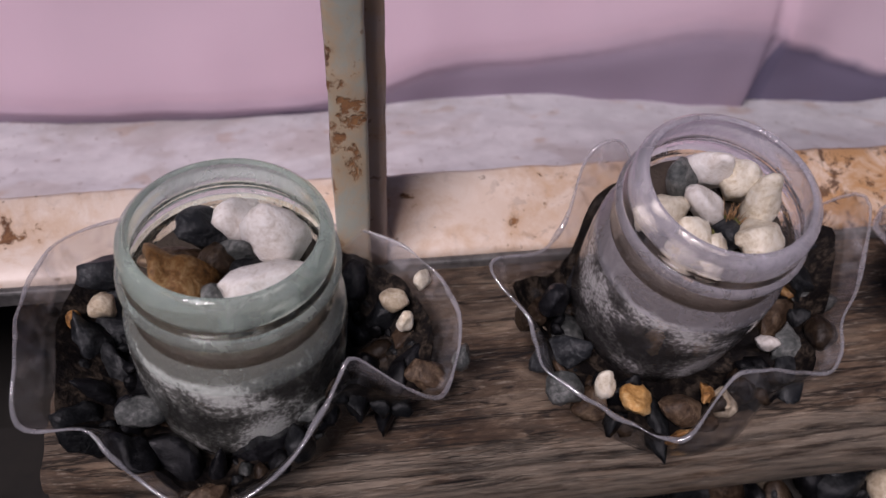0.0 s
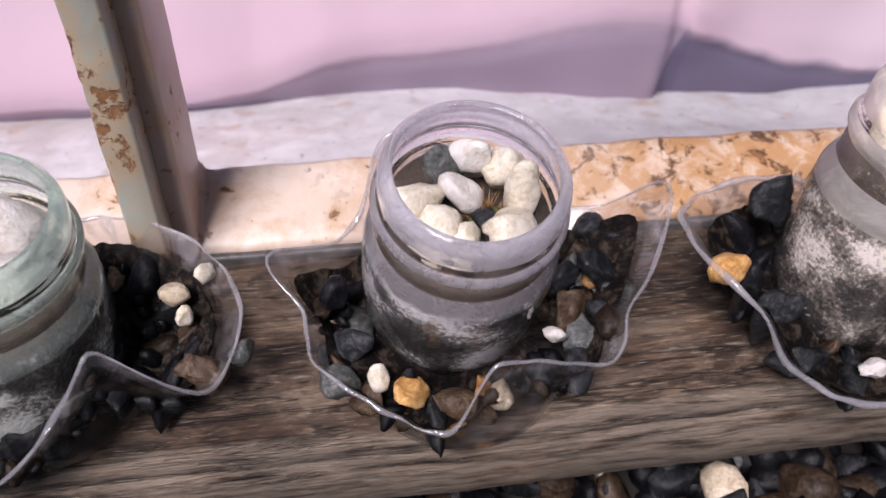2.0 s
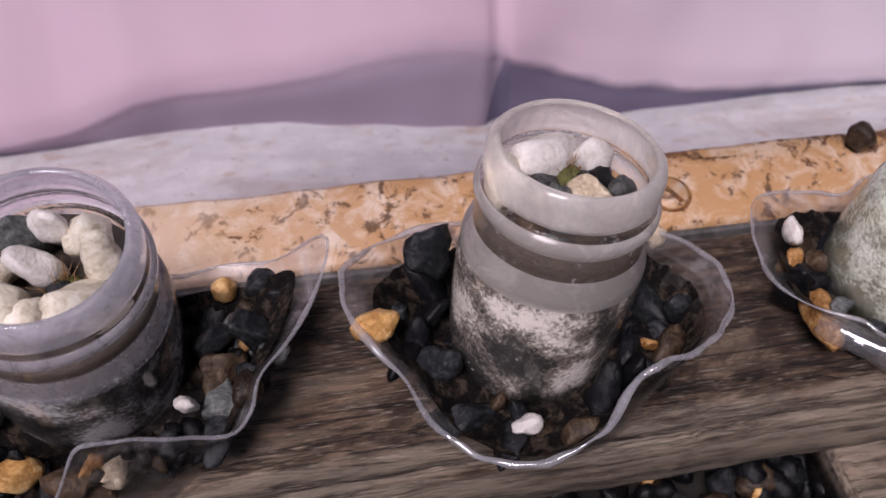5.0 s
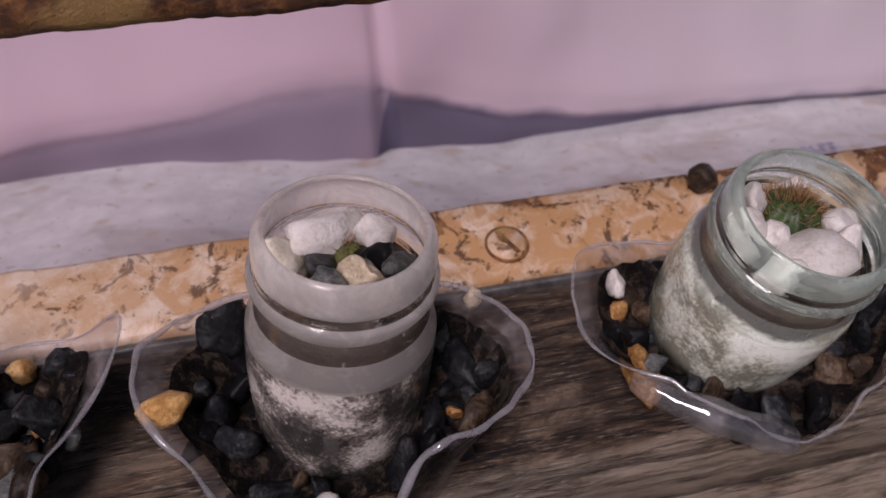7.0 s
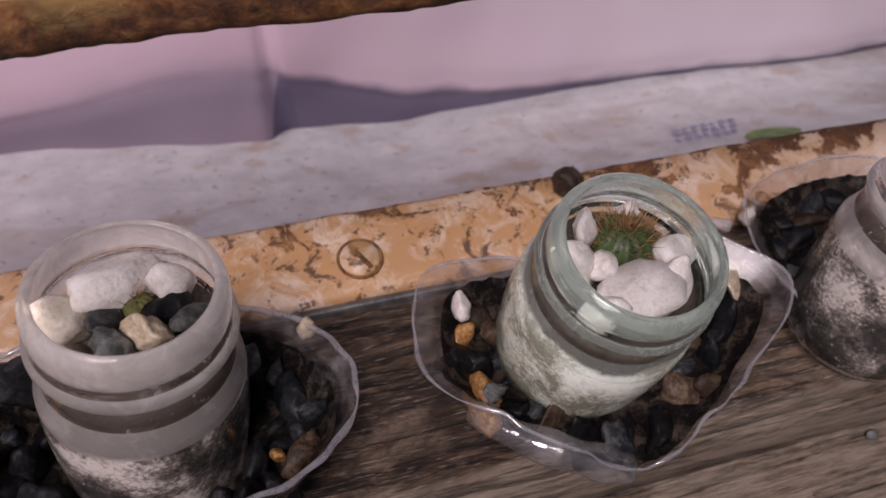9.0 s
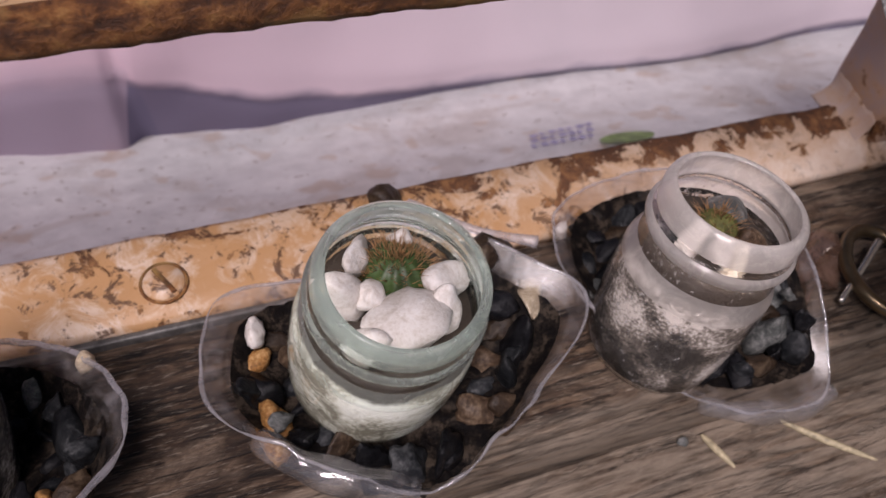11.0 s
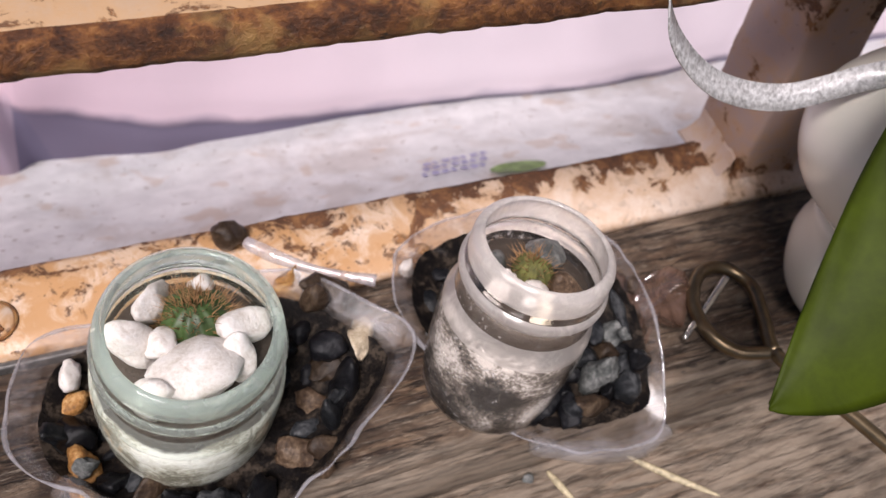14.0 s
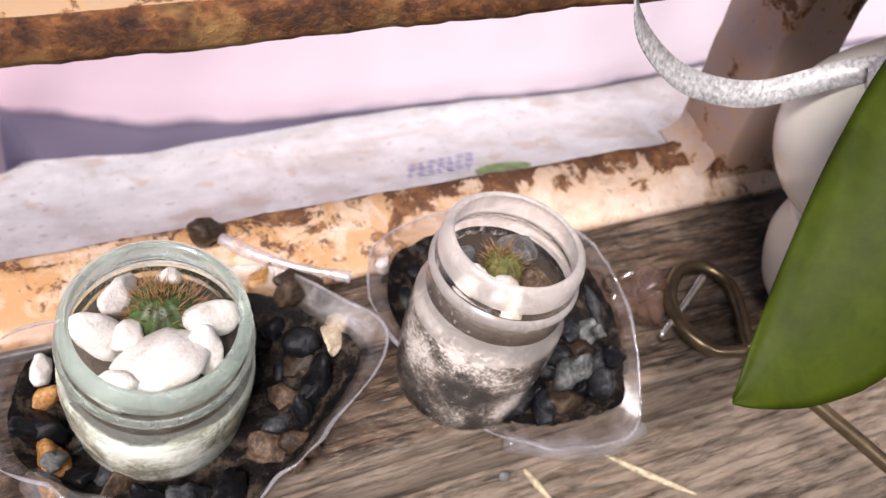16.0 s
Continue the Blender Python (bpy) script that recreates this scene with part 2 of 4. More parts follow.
def soil_mat(name, dark, mid, light, patch=85, layer=None):
    m, nt, p = make_mat(name)
    v = coords(nt)
    a = noise_tex(nt, v, 0.75 * patch, 6, 0.6, 0.5)
    b = noise_tex(nt, v, 900, 3, 0.6)
    c = ramp(nt, maths(nt, "ADD", maths(nt, "MULTIPLY", a, 0.75), maths(nt, "MULTIPLY", b, 0.25)), [(0.45, dark), (0.52, mid), (0.59, light)])
    if layer:
        sep = nt.nodes.new("ShaderNodeSeparateXYZ")
        nt.links.new(v, sep.inputs[0])
        up = maths(nt, "ADD", sep.outputs["Z"], maths(nt, "MULTIPLY_ADD", a, 0.010, -0.005))
        top = maths(nt, "MULTIPLY_ADD", maths(nt, "SUBTRACT", up, layer), 900.0, 0.5)
        top.node.use_clamp = True
        c = mix(nt, top, c, mix(nt, b, (0.012, 0.008, 0.005), (0.060, 0.042, 0.028)))
    nt.links.new(c, p.inputs["Base Color"])
    p.inputs["Roughness"].default_value = 0.7
    bump(nt, p, b, 0.8, 0.0006)
    return m


def plain(name, col, rough=0.5, metal=0.0, var=0.25, scale=120, strength=0.3):
    m, nt, p = make_mat(name)
    f = noise_tex(nt, coords(nt), scale, 6, 0.65, 0.3)
    c = ramp(nt, f, [(0.3, tuple(x * (1 - var) for x in col)), (0.7, tuple(min(1, x * (1 + var)) for x in col))])
    nt.links.new(c, p.inputs["Base Color"])
    p.inputs["Roughness"].default_value = rough
    p.inputs["Metallic"].default_value = metal
    bump(nt, p, f, strength, 0.0004)
    return m


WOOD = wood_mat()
RAIL = painted_metal("cream_paint_rust", (0.80, 0.70, 0.62), (0.72, 0.60, 0.50), 0.022, edge_axis=("Y", 0.050, 0.073, 0.17))
POST = painted_metal("flaking_grey_paint", (0.40, 0.41, 0.35), (0.26, 0.27, 0.23), 0.085)
POST_SIDE = painted_metal("pinkish_paint", (0.56, 0.44, 0.38), (0.48, 0.36, 0.30), 0.055)
TOPRAIL = painted_metal("tan_paint_heavy_rust", (0.52, 0.385, 0.27), (0.45, 0.29, 0.17), 0.085)
POST_DULL = painted_metal("dull_mauve_paint", (0.44, 0.335, 0.30), (0.36, 0.26, 0.225), 0.065)


def rust_mat():
    m, nt, p = make_mat("bare_rust")
    v = coords(nt, (0.8, 1, 1))
    a = noise_tex(nt, v, 120, 8, 0.75, 0.15)
    b = noise_tex(nt, v, 33, 4, 0.6, 0.3)
    c = ramp(nt, a, [(0.34, (0.022, 0.009, 0.005)), (0.46, (0.095, 0.034, 0.012)), (0.56, (0.24, 0.095, 0.028)), (0.68, (0.42, 0.22, 0.07))])
    c = mix(nt, ramp(nt, b, [(0.52, (0, 0, 0)), (0.62, (0.75, 0.75, 0.75))]), c, (0.44, 0.27, 0.09))
    c = mix(nt, ramp(nt, noise_tex(nt, v, 60, 5, 0.65), [(0.60, (0, 0, 0)), (0.64, (1, 1, 1))]), c, (0.030, 0.016, 0.010))
    nt.links.new(c, p.inputs["Base Color"])
    p.inputs["Roughness"].default_value = 0.5
    bump(nt, p, a, 1.0, 0.0022)
    return m


RUST = rust_mat()
STEEL = plain("dull_steel_edge", (0.16, 0.155, 0.15), 0.55, 0.6, 0.6, 160)
GREENGLASS = clear_mat("greenish_glass", 0.0, (0.80, 0.90, 0.84), 0.02, (0.955, 0.99, 0.97), 0.03, 1.5, 0.30, None, 0.0, True)
CLEARGLASS = clear_mat("clear_glass", 0.0, (0.86, 0.84, 0.90), 0.03, (0.985, 0.98, 0.99), 0.03, 1.5, 0.25, None, 0.0, True)
FROSTED = clear_mat("cloudy_glass", 0.0, (0.90, 0.87, 0.84), 0.05, (0.985, 0.98, 0.975), 0.05, 1.5, 0.75, None, 0.0, True)
GREEN_RING = clear_mat("greenish_glass_band", 0.22, (0.86, 0.96, 0.89), 0.16, (0.93, 0.985, 0.955), 0.04, 1.5, 0.0, None, 0.0, True)
CLEAR_RING = clear_mat("clear_glass_band", 0.26, (0.88, 0.85, 0.93), 0.22, (0.98, 0.98, 0.985), 0.04, 1.5, 0.0, None, 0.0, True)
CLOUDY_RING = clear_mat("cloudy_glass_band", 0.40, (0.92, 0.88, 0.84), 0.28, (0.98, 0.97, 0.96), 0.07, 1.5, 0.0, None, 0.0, True)
CUP = clear_mat("scuffed_clear_plastic", 0.015, (0.62, 0.58, 0.56), 0.24, (0.90, 0.89, 0.89), 0.24, 0.8, 0.0, (0.22, 0.16, 0.11))
LIP = clear_mat("glossy_folded_plastic", 0.10, (0.74, 0.72, 0.74), 0.25, (0.97, 0.97, 0.97), 0.09, 1.45, 0.0, None, 0.10)
CUP_FLARE = clear_mat("flared_plastic", 0.06, (0.76, 0.73, 0.75), 0.36, (0.93, 0.92, 0.92), 0.32, 0.9, 0.0, (0.30, 0.22, 0.16), 0.0)
CUP_RIM = clear_mat("plastic_cut_edge", 0.28, (0.86, 0.84, 0.88), 0.3, (0.97, 0.97, 0.97), 0.06, 1.5, 0.0, None, 0.08)
STONES = {
    "slate": stone_mat("slate_stone", (0.010, 0.011, 0.013), (0.024, 0.026, 0.029), (0.085, 0.088, 0.09), 0.36, 0.25, 0.75),
    "black": stone_mat("black_stone", (0.005, 0.005, 0.007), (0.010, 0.010, 0.012), (0.028, 0.028, 0.032), 0.36, 0.3, 0.6),
    "grey": stone_mat("grey_stone", (0.04, 0.045, 0.044), (0.10, 0.105, 0.10), (0.24, 0.24, 0.23), 0.4),
    "brown": stone_mat("brown_stone", (0.035, 0.021, 0.013), (0.085, 0.054, 0.034), (0.20, 0.14, 0.09), 0.38, 0.25, 0.7),
    "ochre": stone_mat("ochre_stone", (0.36, 0.17, 0.05), (0.60, 0.33, 0.11), (0.78, 0.55, 0.28), 0.4, 0.88, 0.24),
    "tan": stone_mat("tan_stone", (0.32, 0.24, 0.16), (0.50, 0.41, 0.29), (0.68, 0.60, 0.47), 0.45, 0.88, 0.24),
    "white": stone_mat("white_stone", (0.56, 0.50, 0.44), (0.72, 0.675, 0.63), (0.80, 0.77, 0.74), 0.42, 0.88, 0.24),
    "cream": stone_mat("cream_stone", (0.50, 0.41, 0.28), (0.72, 0.65, 0.52), (0.82, 0.77, 0.67), 0.45, 0.88, 0.24),
    "rust": stone_mat("rust_red_stone", (0.09, 0.042, 0.016), (0.30, 0.145, 0.045), (0.52, 0.33, 0.15), 0.45),
}
SAND = soil_mat("grey_sand", (0.012, 0.010, 0.009), (0.085, 0.080, 0.075), (0.42, 0.41, 0.40), 60, 0.043)
PALE_SAND = soil_mat("pale_sand", (0.24, 0.22, 0.17), (0.60, 0.58, 0.50), (0.82, 0.81, 0.76), 70, 0.043)
MOTTLED = soil_mat("mottled_limey_soil", (0.022, 0.019, 0.017), (0.15, 0.13, 0.11), (0.56, 0.52, 0.48), 62, 0.047)
SOIL = soil_mat("dark_soil", (0.004, 0.003, 0.003), (0.012, 0.009, 0.007), (0.045, 0.034, 0.025), 260)
SOIL.node_tree.nodes["Principled BSDF"].inputs["Specular IOR Level"].default_value = 0.12
CACTUS = plain("cactus_green", (0.038, 0.068, 0.018), 0.5, 0, 0.6, 260)
MOSS = plain("moss_green", (0.085, 0.085, 0.02), 0.8, 0, 0.7, 400)
SPINE = plain("straw_spine", (0.34, 0.19, 0.085), 0.5)
WIRE = plain("tarnished_brass_wire", (0.22, 0.165, 0.10), 0.28, 0.9, 0.35, 90)
VASE = plain("milky_white_glass", (0.84, 0.82, 0.70), 0.22, 0, 0.03, 20, 0.05)
LEAF = plain("glossy_leaf_green", (0.034, 0.050, 0.0010), 0.62, 0, 0.40, 60, 0.2)
VEIN = plain("leaf_stalk", (0.046, 0.066, 0.002), 0.62)
LEAF.node_tree.nodes["Principled BSDF"].inputs["Specular IOR Level"].default_value = 0.18
PIN = plain("bright_cut_wire", (0.62, 0.58, 0.52), 0.22, 0.85, 0.2, 200)
RIBBON = plain("silver_lurex_ribbon", (0.74, 0.72, 0.71), 0.30, 0.3, 0.6, 620, 1.0)
PURPLE = plain("purple_paper", (0.20, 0.09, 0.17), 0.6, 0, 0.5, 300)
INK = plain("violet_ink", (0.36, 0.34, 0.52), 0.5)
BADGE = plain("green_ink", (0.17, 0.26, 0.07), 0.45, 0, 0.5, 150)
DARK = plain("dark_earth", (0.010, 0.008, 0.006), 0.9)


HEM_X = (-0.5, -0.1, 0.0, 0.1, 0.17, 0.23, 0.30, 0.37, 0.49, 0.60, 0.72)
HEM_Z = (-0.086, -0.088, -0.0865, -0.088, -0.098, -0.106, -0.111, -0.108, -0.101, -0.104, -0.103)
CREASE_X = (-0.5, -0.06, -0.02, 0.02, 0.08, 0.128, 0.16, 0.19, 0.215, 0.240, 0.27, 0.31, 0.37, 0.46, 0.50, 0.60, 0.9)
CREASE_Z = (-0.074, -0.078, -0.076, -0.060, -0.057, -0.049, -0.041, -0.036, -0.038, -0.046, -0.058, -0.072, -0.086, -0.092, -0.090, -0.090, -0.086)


def sack_mat():
    m, nt, p = make_mat("white_plastic_sack")
    v = coords(nt)
    a = noise_tex(nt, v, 16, 6, 0.62, 0.6)
    b = noise_tex(nt, v, 70, 5, 0.65)
    c = ramp(nt, b, [(0.3, (0.55, 0.54, 0.54)), (0.7, (0.74, 0.73, 0.73))])
    stain = ramp(nt, a, [(0.51, (0, 0, 0)), (0.60, (1, 1, 1))])
    c = mix(nt, maths(nt, "MULTIPLY", stain, 0.32), c, (0.33, 0.25, 0.19))
    rusty = ramp(nt, noise_tex(nt, v, 48, 2, 0.4), [(0.64, (0, 0, 0)), (0.69, (1, 1, 1))])
    c = mix(nt, maths(nt, "MULTIPLY", rusty, 0.4), c, (0.45, 0.30, 0.19))
    speck = ramp(nt, noise_tex(nt, v, 190, 3, 0.5), [(0.65, (0, 0, 0)), (0.70, (1, 1, 1))])
    c = mix(nt, maths(nt, "MULTIPLY", speck, 0.75), c, (0.30, 0.25, 0.22))
    nt.links.new(c, p.inputs["Base Color"])
    p.inputs["Roughness"].default_value = 0.36
    bump(nt, p, b, 0.35, 0.001)
    return m


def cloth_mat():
    """Pink cotton with grey-mauve shade painted below a border that runs in humps."""
    m, nt, p = make_mat("pink_cloth")
    tc = nt.nodes.new("ShaderNodeTexCoord")
    sep = nt.nodes.new("ShaderNodeSeparateXYZ")
    nt.links.new(tc.outputs["Object"], sep.inputs[0])
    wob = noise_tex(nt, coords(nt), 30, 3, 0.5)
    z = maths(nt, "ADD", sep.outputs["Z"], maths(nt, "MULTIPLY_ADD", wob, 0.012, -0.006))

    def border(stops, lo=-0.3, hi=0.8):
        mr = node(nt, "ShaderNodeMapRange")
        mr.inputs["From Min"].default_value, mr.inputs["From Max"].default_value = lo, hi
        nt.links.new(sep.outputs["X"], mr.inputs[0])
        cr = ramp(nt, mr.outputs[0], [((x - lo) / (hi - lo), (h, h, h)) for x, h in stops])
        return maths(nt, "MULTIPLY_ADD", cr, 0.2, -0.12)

    # upper borders of the painted shade, taken from the cloth's crease
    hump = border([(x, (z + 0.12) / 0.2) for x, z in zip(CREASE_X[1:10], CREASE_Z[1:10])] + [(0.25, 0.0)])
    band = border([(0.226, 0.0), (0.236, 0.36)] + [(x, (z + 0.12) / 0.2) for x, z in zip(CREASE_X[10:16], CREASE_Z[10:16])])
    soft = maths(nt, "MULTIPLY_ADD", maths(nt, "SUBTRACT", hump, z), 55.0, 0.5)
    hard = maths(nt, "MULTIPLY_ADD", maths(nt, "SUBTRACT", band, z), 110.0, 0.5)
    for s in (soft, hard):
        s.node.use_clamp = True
    c = mix(nt, noise_tex(nt, coords(nt), 9, 4, 0.5), (0.93, 0.65, 0.76), (0.95, 0.74, 0.83))
    late = node(nt, "ShaderNodeMapRange")
    late.inputs["From Min"].default_value, late.inputs["From Max"].default_value = 0.22, 0.5
    nt.links.new(sep.outputs["X"], late.inputs[0])
    c = mix(nt, maths(nt, "MULTIPLY", late.outputs[0], 0.8), c, (0.94, 0.845, 0.90))
    # shade under the crease, mixed into the base colour
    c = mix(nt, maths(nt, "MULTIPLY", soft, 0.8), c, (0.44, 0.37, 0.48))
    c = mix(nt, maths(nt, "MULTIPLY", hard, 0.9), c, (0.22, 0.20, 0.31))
    nt.links.new(c, p.inputs["Base Color"])
    p.inputs["Roughness"].default_value = 0.75
    thin = nt.nodes.new("ShaderNodeBsdfTranslucent")
    nt.links.new(c, thin.inputs[0])
    both = nt.nodes.new("ShaderNodeMixShader")
    both.inputs[0].default_value = 0.44
    nt.links.new(p.outputs[0], both.inputs[1])
    nt.links.new(thin.outputs[0], both.inputs[2])
    nt.links.new(both.outputs[0], nt.nodes["Material Output"].inputs[0])
    bump(nt, p, noise_tex(nt, coords(nt, (1, 1, 1)), 1400, 2), 0.2, 0.0003)
    return m


SACK = sack_mat()
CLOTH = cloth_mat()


# ---- mesh helpers ----
def mesh_ob(name, verts, faces, mats, parent=None, smooth=True, label=""):
    me = bpy.data.meshes.new(name)
    me.from_pydata([tuple(v) for v in verts], [], faces)
    me.update()
    for mt in (mats if isinstance(mats, (list, tuple)) else [mats]):
        me.materials.append(mt)
    if smooth:
        me.polygons.foreach_set("use_smooth", [True] * len(me.polygons))
    ob = new(name, me)
    if parent:
        ob.parent = parent
    if label:
        ob["label"] = label
    return ob


def part(name, bm, material, parent=None, label="", smooth=False):
    me = bpy.data.meshes.new(name)
    bm.to_mesh(me)
    bm.free()
    me.materials.append(material)
    if smooth:
        me.polygons.foreach_set("use_smooth", [True] * len(me.polygons))
    ob = new(name, me)
    if parent:
        ob.parent = parent
    if label:
        ob["label"] = label
    return ob


def bar_bm(a, b, width, height, bevel=0.0015, cuts=60, wobble=0.0006, up=(0, 0, 1)):
    """A worn bar from a to b: rectangular section with rounded, uneven edges."""
    a, b = Vector(a), Vector(b)
    ahead = (b - a).normalized()
    side = ahead.cross(Vector(up)).normalized()
    top = side.cross(ahead)
    bm = bmesh.new()
    w, h, r = width / 2, height / 2, bevel
    ring = [(-w + r, -h), (w - r, -h), (w - 0.3 * r, -h + 0.3 * r), (w, -h + r), (w, h - r), (w - 0.3 * r, h - 0.3 * r), (w - r, h),
            (0, h), (-w + r, h), (-w + 0.3 * r, h - 0.3 * r), (-w, h - r), (-w, -h + r), (-w + 0.3 * r, -h + 0.3 * r)]
    rows = []
    for k in range(cuts + 1):
        c = a.lerp(b, k / cuts)
        row = []
        for u, v in ring:
            q = c + side * u + top * v
            d = noise.noise(q * 70) * wobble + noise.noise(q * 260) * wobble * 0.5
            row.append(bm.verts.new(q + (side * u + top * v).normalized() * d))
        rows.append(row)
    n = len(ring)
    for k in range(cuts):
        for j in range(n):
            bm.faces.new((rows[k][j], rows[k][(j + 1) % n], rows[k + 1][(j + 1) % n], rows[k + 1][j]))
    bm.faces.new(rows[0][::-1])
    bm.faces.new(rows[-1])
    bmesh.ops.recalc_face_normals(bm, faces=bm.faces)
    return bm


def tube(points, radius, sides=8, closed=False):
    """Verts and faces of a tube along points; radius may be a function of 0..1."""
    pts = [Vector(p) for p in points]
    n = len(pts)
    verts, faces = [], []
    last = Vector((0, 0, 1))
    for k, p in enumerate(pts):
        nxt = pts[(k + 1) % n] if closed or k < n - 1 else p
        prv = pts[k - 1] if closed or k > 0 else p
        d = (nxt - prv).normalized()
        side = d.cross(last)
        if side.length < 1e-4:
            side = d.orthogonal()
        side.normalize()
        up = side.cross(d)
        last = up
        r = radius(k / max(1, n - 1)) if callable(radius) else radius
        for j in range(sides):
            t = 2 * math.pi * j / sides
            verts.append(p + (side * math.cos(t) + up * math.sin(t)) * r)
    for k in range(n if closed else n - 1):
        for j in range(sides):
            a, b = k * sides + j, k * sides + (j + 1) % sides
            c, d2 = ((k + 1) % n) * sides + (j + 1) % sides, ((k + 1) % n) * sides + j
            faces.append((a, b, c, d2))
    if not closed:
        faces.append(tuple(range(sides))[::-1])
        faces.append(tuple((n - 1) * sides + j for j in range(sides)))
    return verts, faces


def spline(ctrl, per=8, closed=False):
    """Smooth curve through the control points."""
    c = [Vector(p) for p in ctrl]
    n = len(c)
    out = []
    for k in range(n if closed else n - 1):
        p0 = c[k - 1] if closed or k else c[0]
        p1, p2 = c[k], c[(k + 1) % n]
        p3 = c[(k + 2) % n] if closed or k + 2 < n else c[-1]
        for s in range(per):
            t = s / per
            out.append(0.5 * ((2 * p1) + (p2 - p0) * t + (2 * p0 - 5 * p1 + 4 * p2 - p3) * t * t + (3 * p1 - p0 - 3 * p2 + p3) * t ** 3))
    if not closed:
        out.append(c[-1])
    return out


# ---- plank, frame, sack, cloth ----
def wood_top(x, y):
    """Height of the plank's upper side."""
    return 0.004 + 0.06 * y


def front_edge(x):
    return float(np.interp(x, (-0.127, -0.126, -0.08, 0.95), (-0.004, -0.024, -0.030, -0.031)))


def board(name, x0, x1, front, back, top, label, nx=210, deep=0.030):
    """A weathered board along x with a rounded, split front edge; front and top are functions."""
    verts, faces = [], []
    prof = [(1.0, 0.0), (0.9, 0.0), (0.8, 0), (0.7, 0), (0.6, 0), (0.5, 0), (0.42, 0), (0.34, 0), (0.27, 0), (0.2, 0), (0.14, 0), (0.09, 0), (0.05, 0.0), (0.022, -0.0007), (0.006, -0.0026), (0.0, -0.0050),
            (-0.004, -0.0085), (0.012, -0.0098), (-0.004, -0.0112), (-0.012, -0.016), (-0.008, -0.022), (0.0, -deep + 0.002), (0.02, -deep), (1.0, -deep)]
    for k in range(nx + 1):
        x = x0 + (x1 - x0) * k / nx
        f = front(x) + 0.0012 * noise.noise((x * 22, 0, 3)) + 0.0006 * noise.noise((x * 90, 0, 3))
        for s, dz in prof:
            y = f + (back - f) * s
            z = top(x, y) + dz
            if dz > -0.003:
                z += 0.0010 * noise.noise((x * 7, y * 60, 1)) + 0.0005 * noise.noise((x * 26, y * 260, 5)) + 0.0003 * noise.noise((x * 60, y * 520, 8))
            else:
                y += 0.0013 * noise.noise((x * 12, z * 210, 9)) + 0.0005 * noise.noise((x * 50, z * 600, 4))
            end = 0.002 * noise.noise((y * 90, z * 90, 2)) if k in (0, nx) else 0
            verts.append((x + end, y, z))
    m = len(prof)
    for k in range(nx):
        for j in range(m):
            faces.append((k * m + j, k * m + (j + 1) % m, (k + 1) * m + (j + 1) % m, (k + 1) * m + j))
    faces.append(tuple(range(m))[::-1])
    faces.append(tuple(nx * m + j for j in range(m)))
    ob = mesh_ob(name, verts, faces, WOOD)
    tagged(ob, label, "plank")


def low_top(x, y):
    """Height of the lower board's upper side."""
    return -0.032 + 0.03 * y


def build_planks():
    board("plank", -0.126, 0.95, front_edge, 0.064, wood_top, "weathered grey-brown wooden plank with a worn front edge", 210, 0.037)
    board("plank", 0.276, 0.95, lambda x: -0.15, 0.02, low_top, "rough grey wooden board lying below the plank's edge", 130, 0.020)


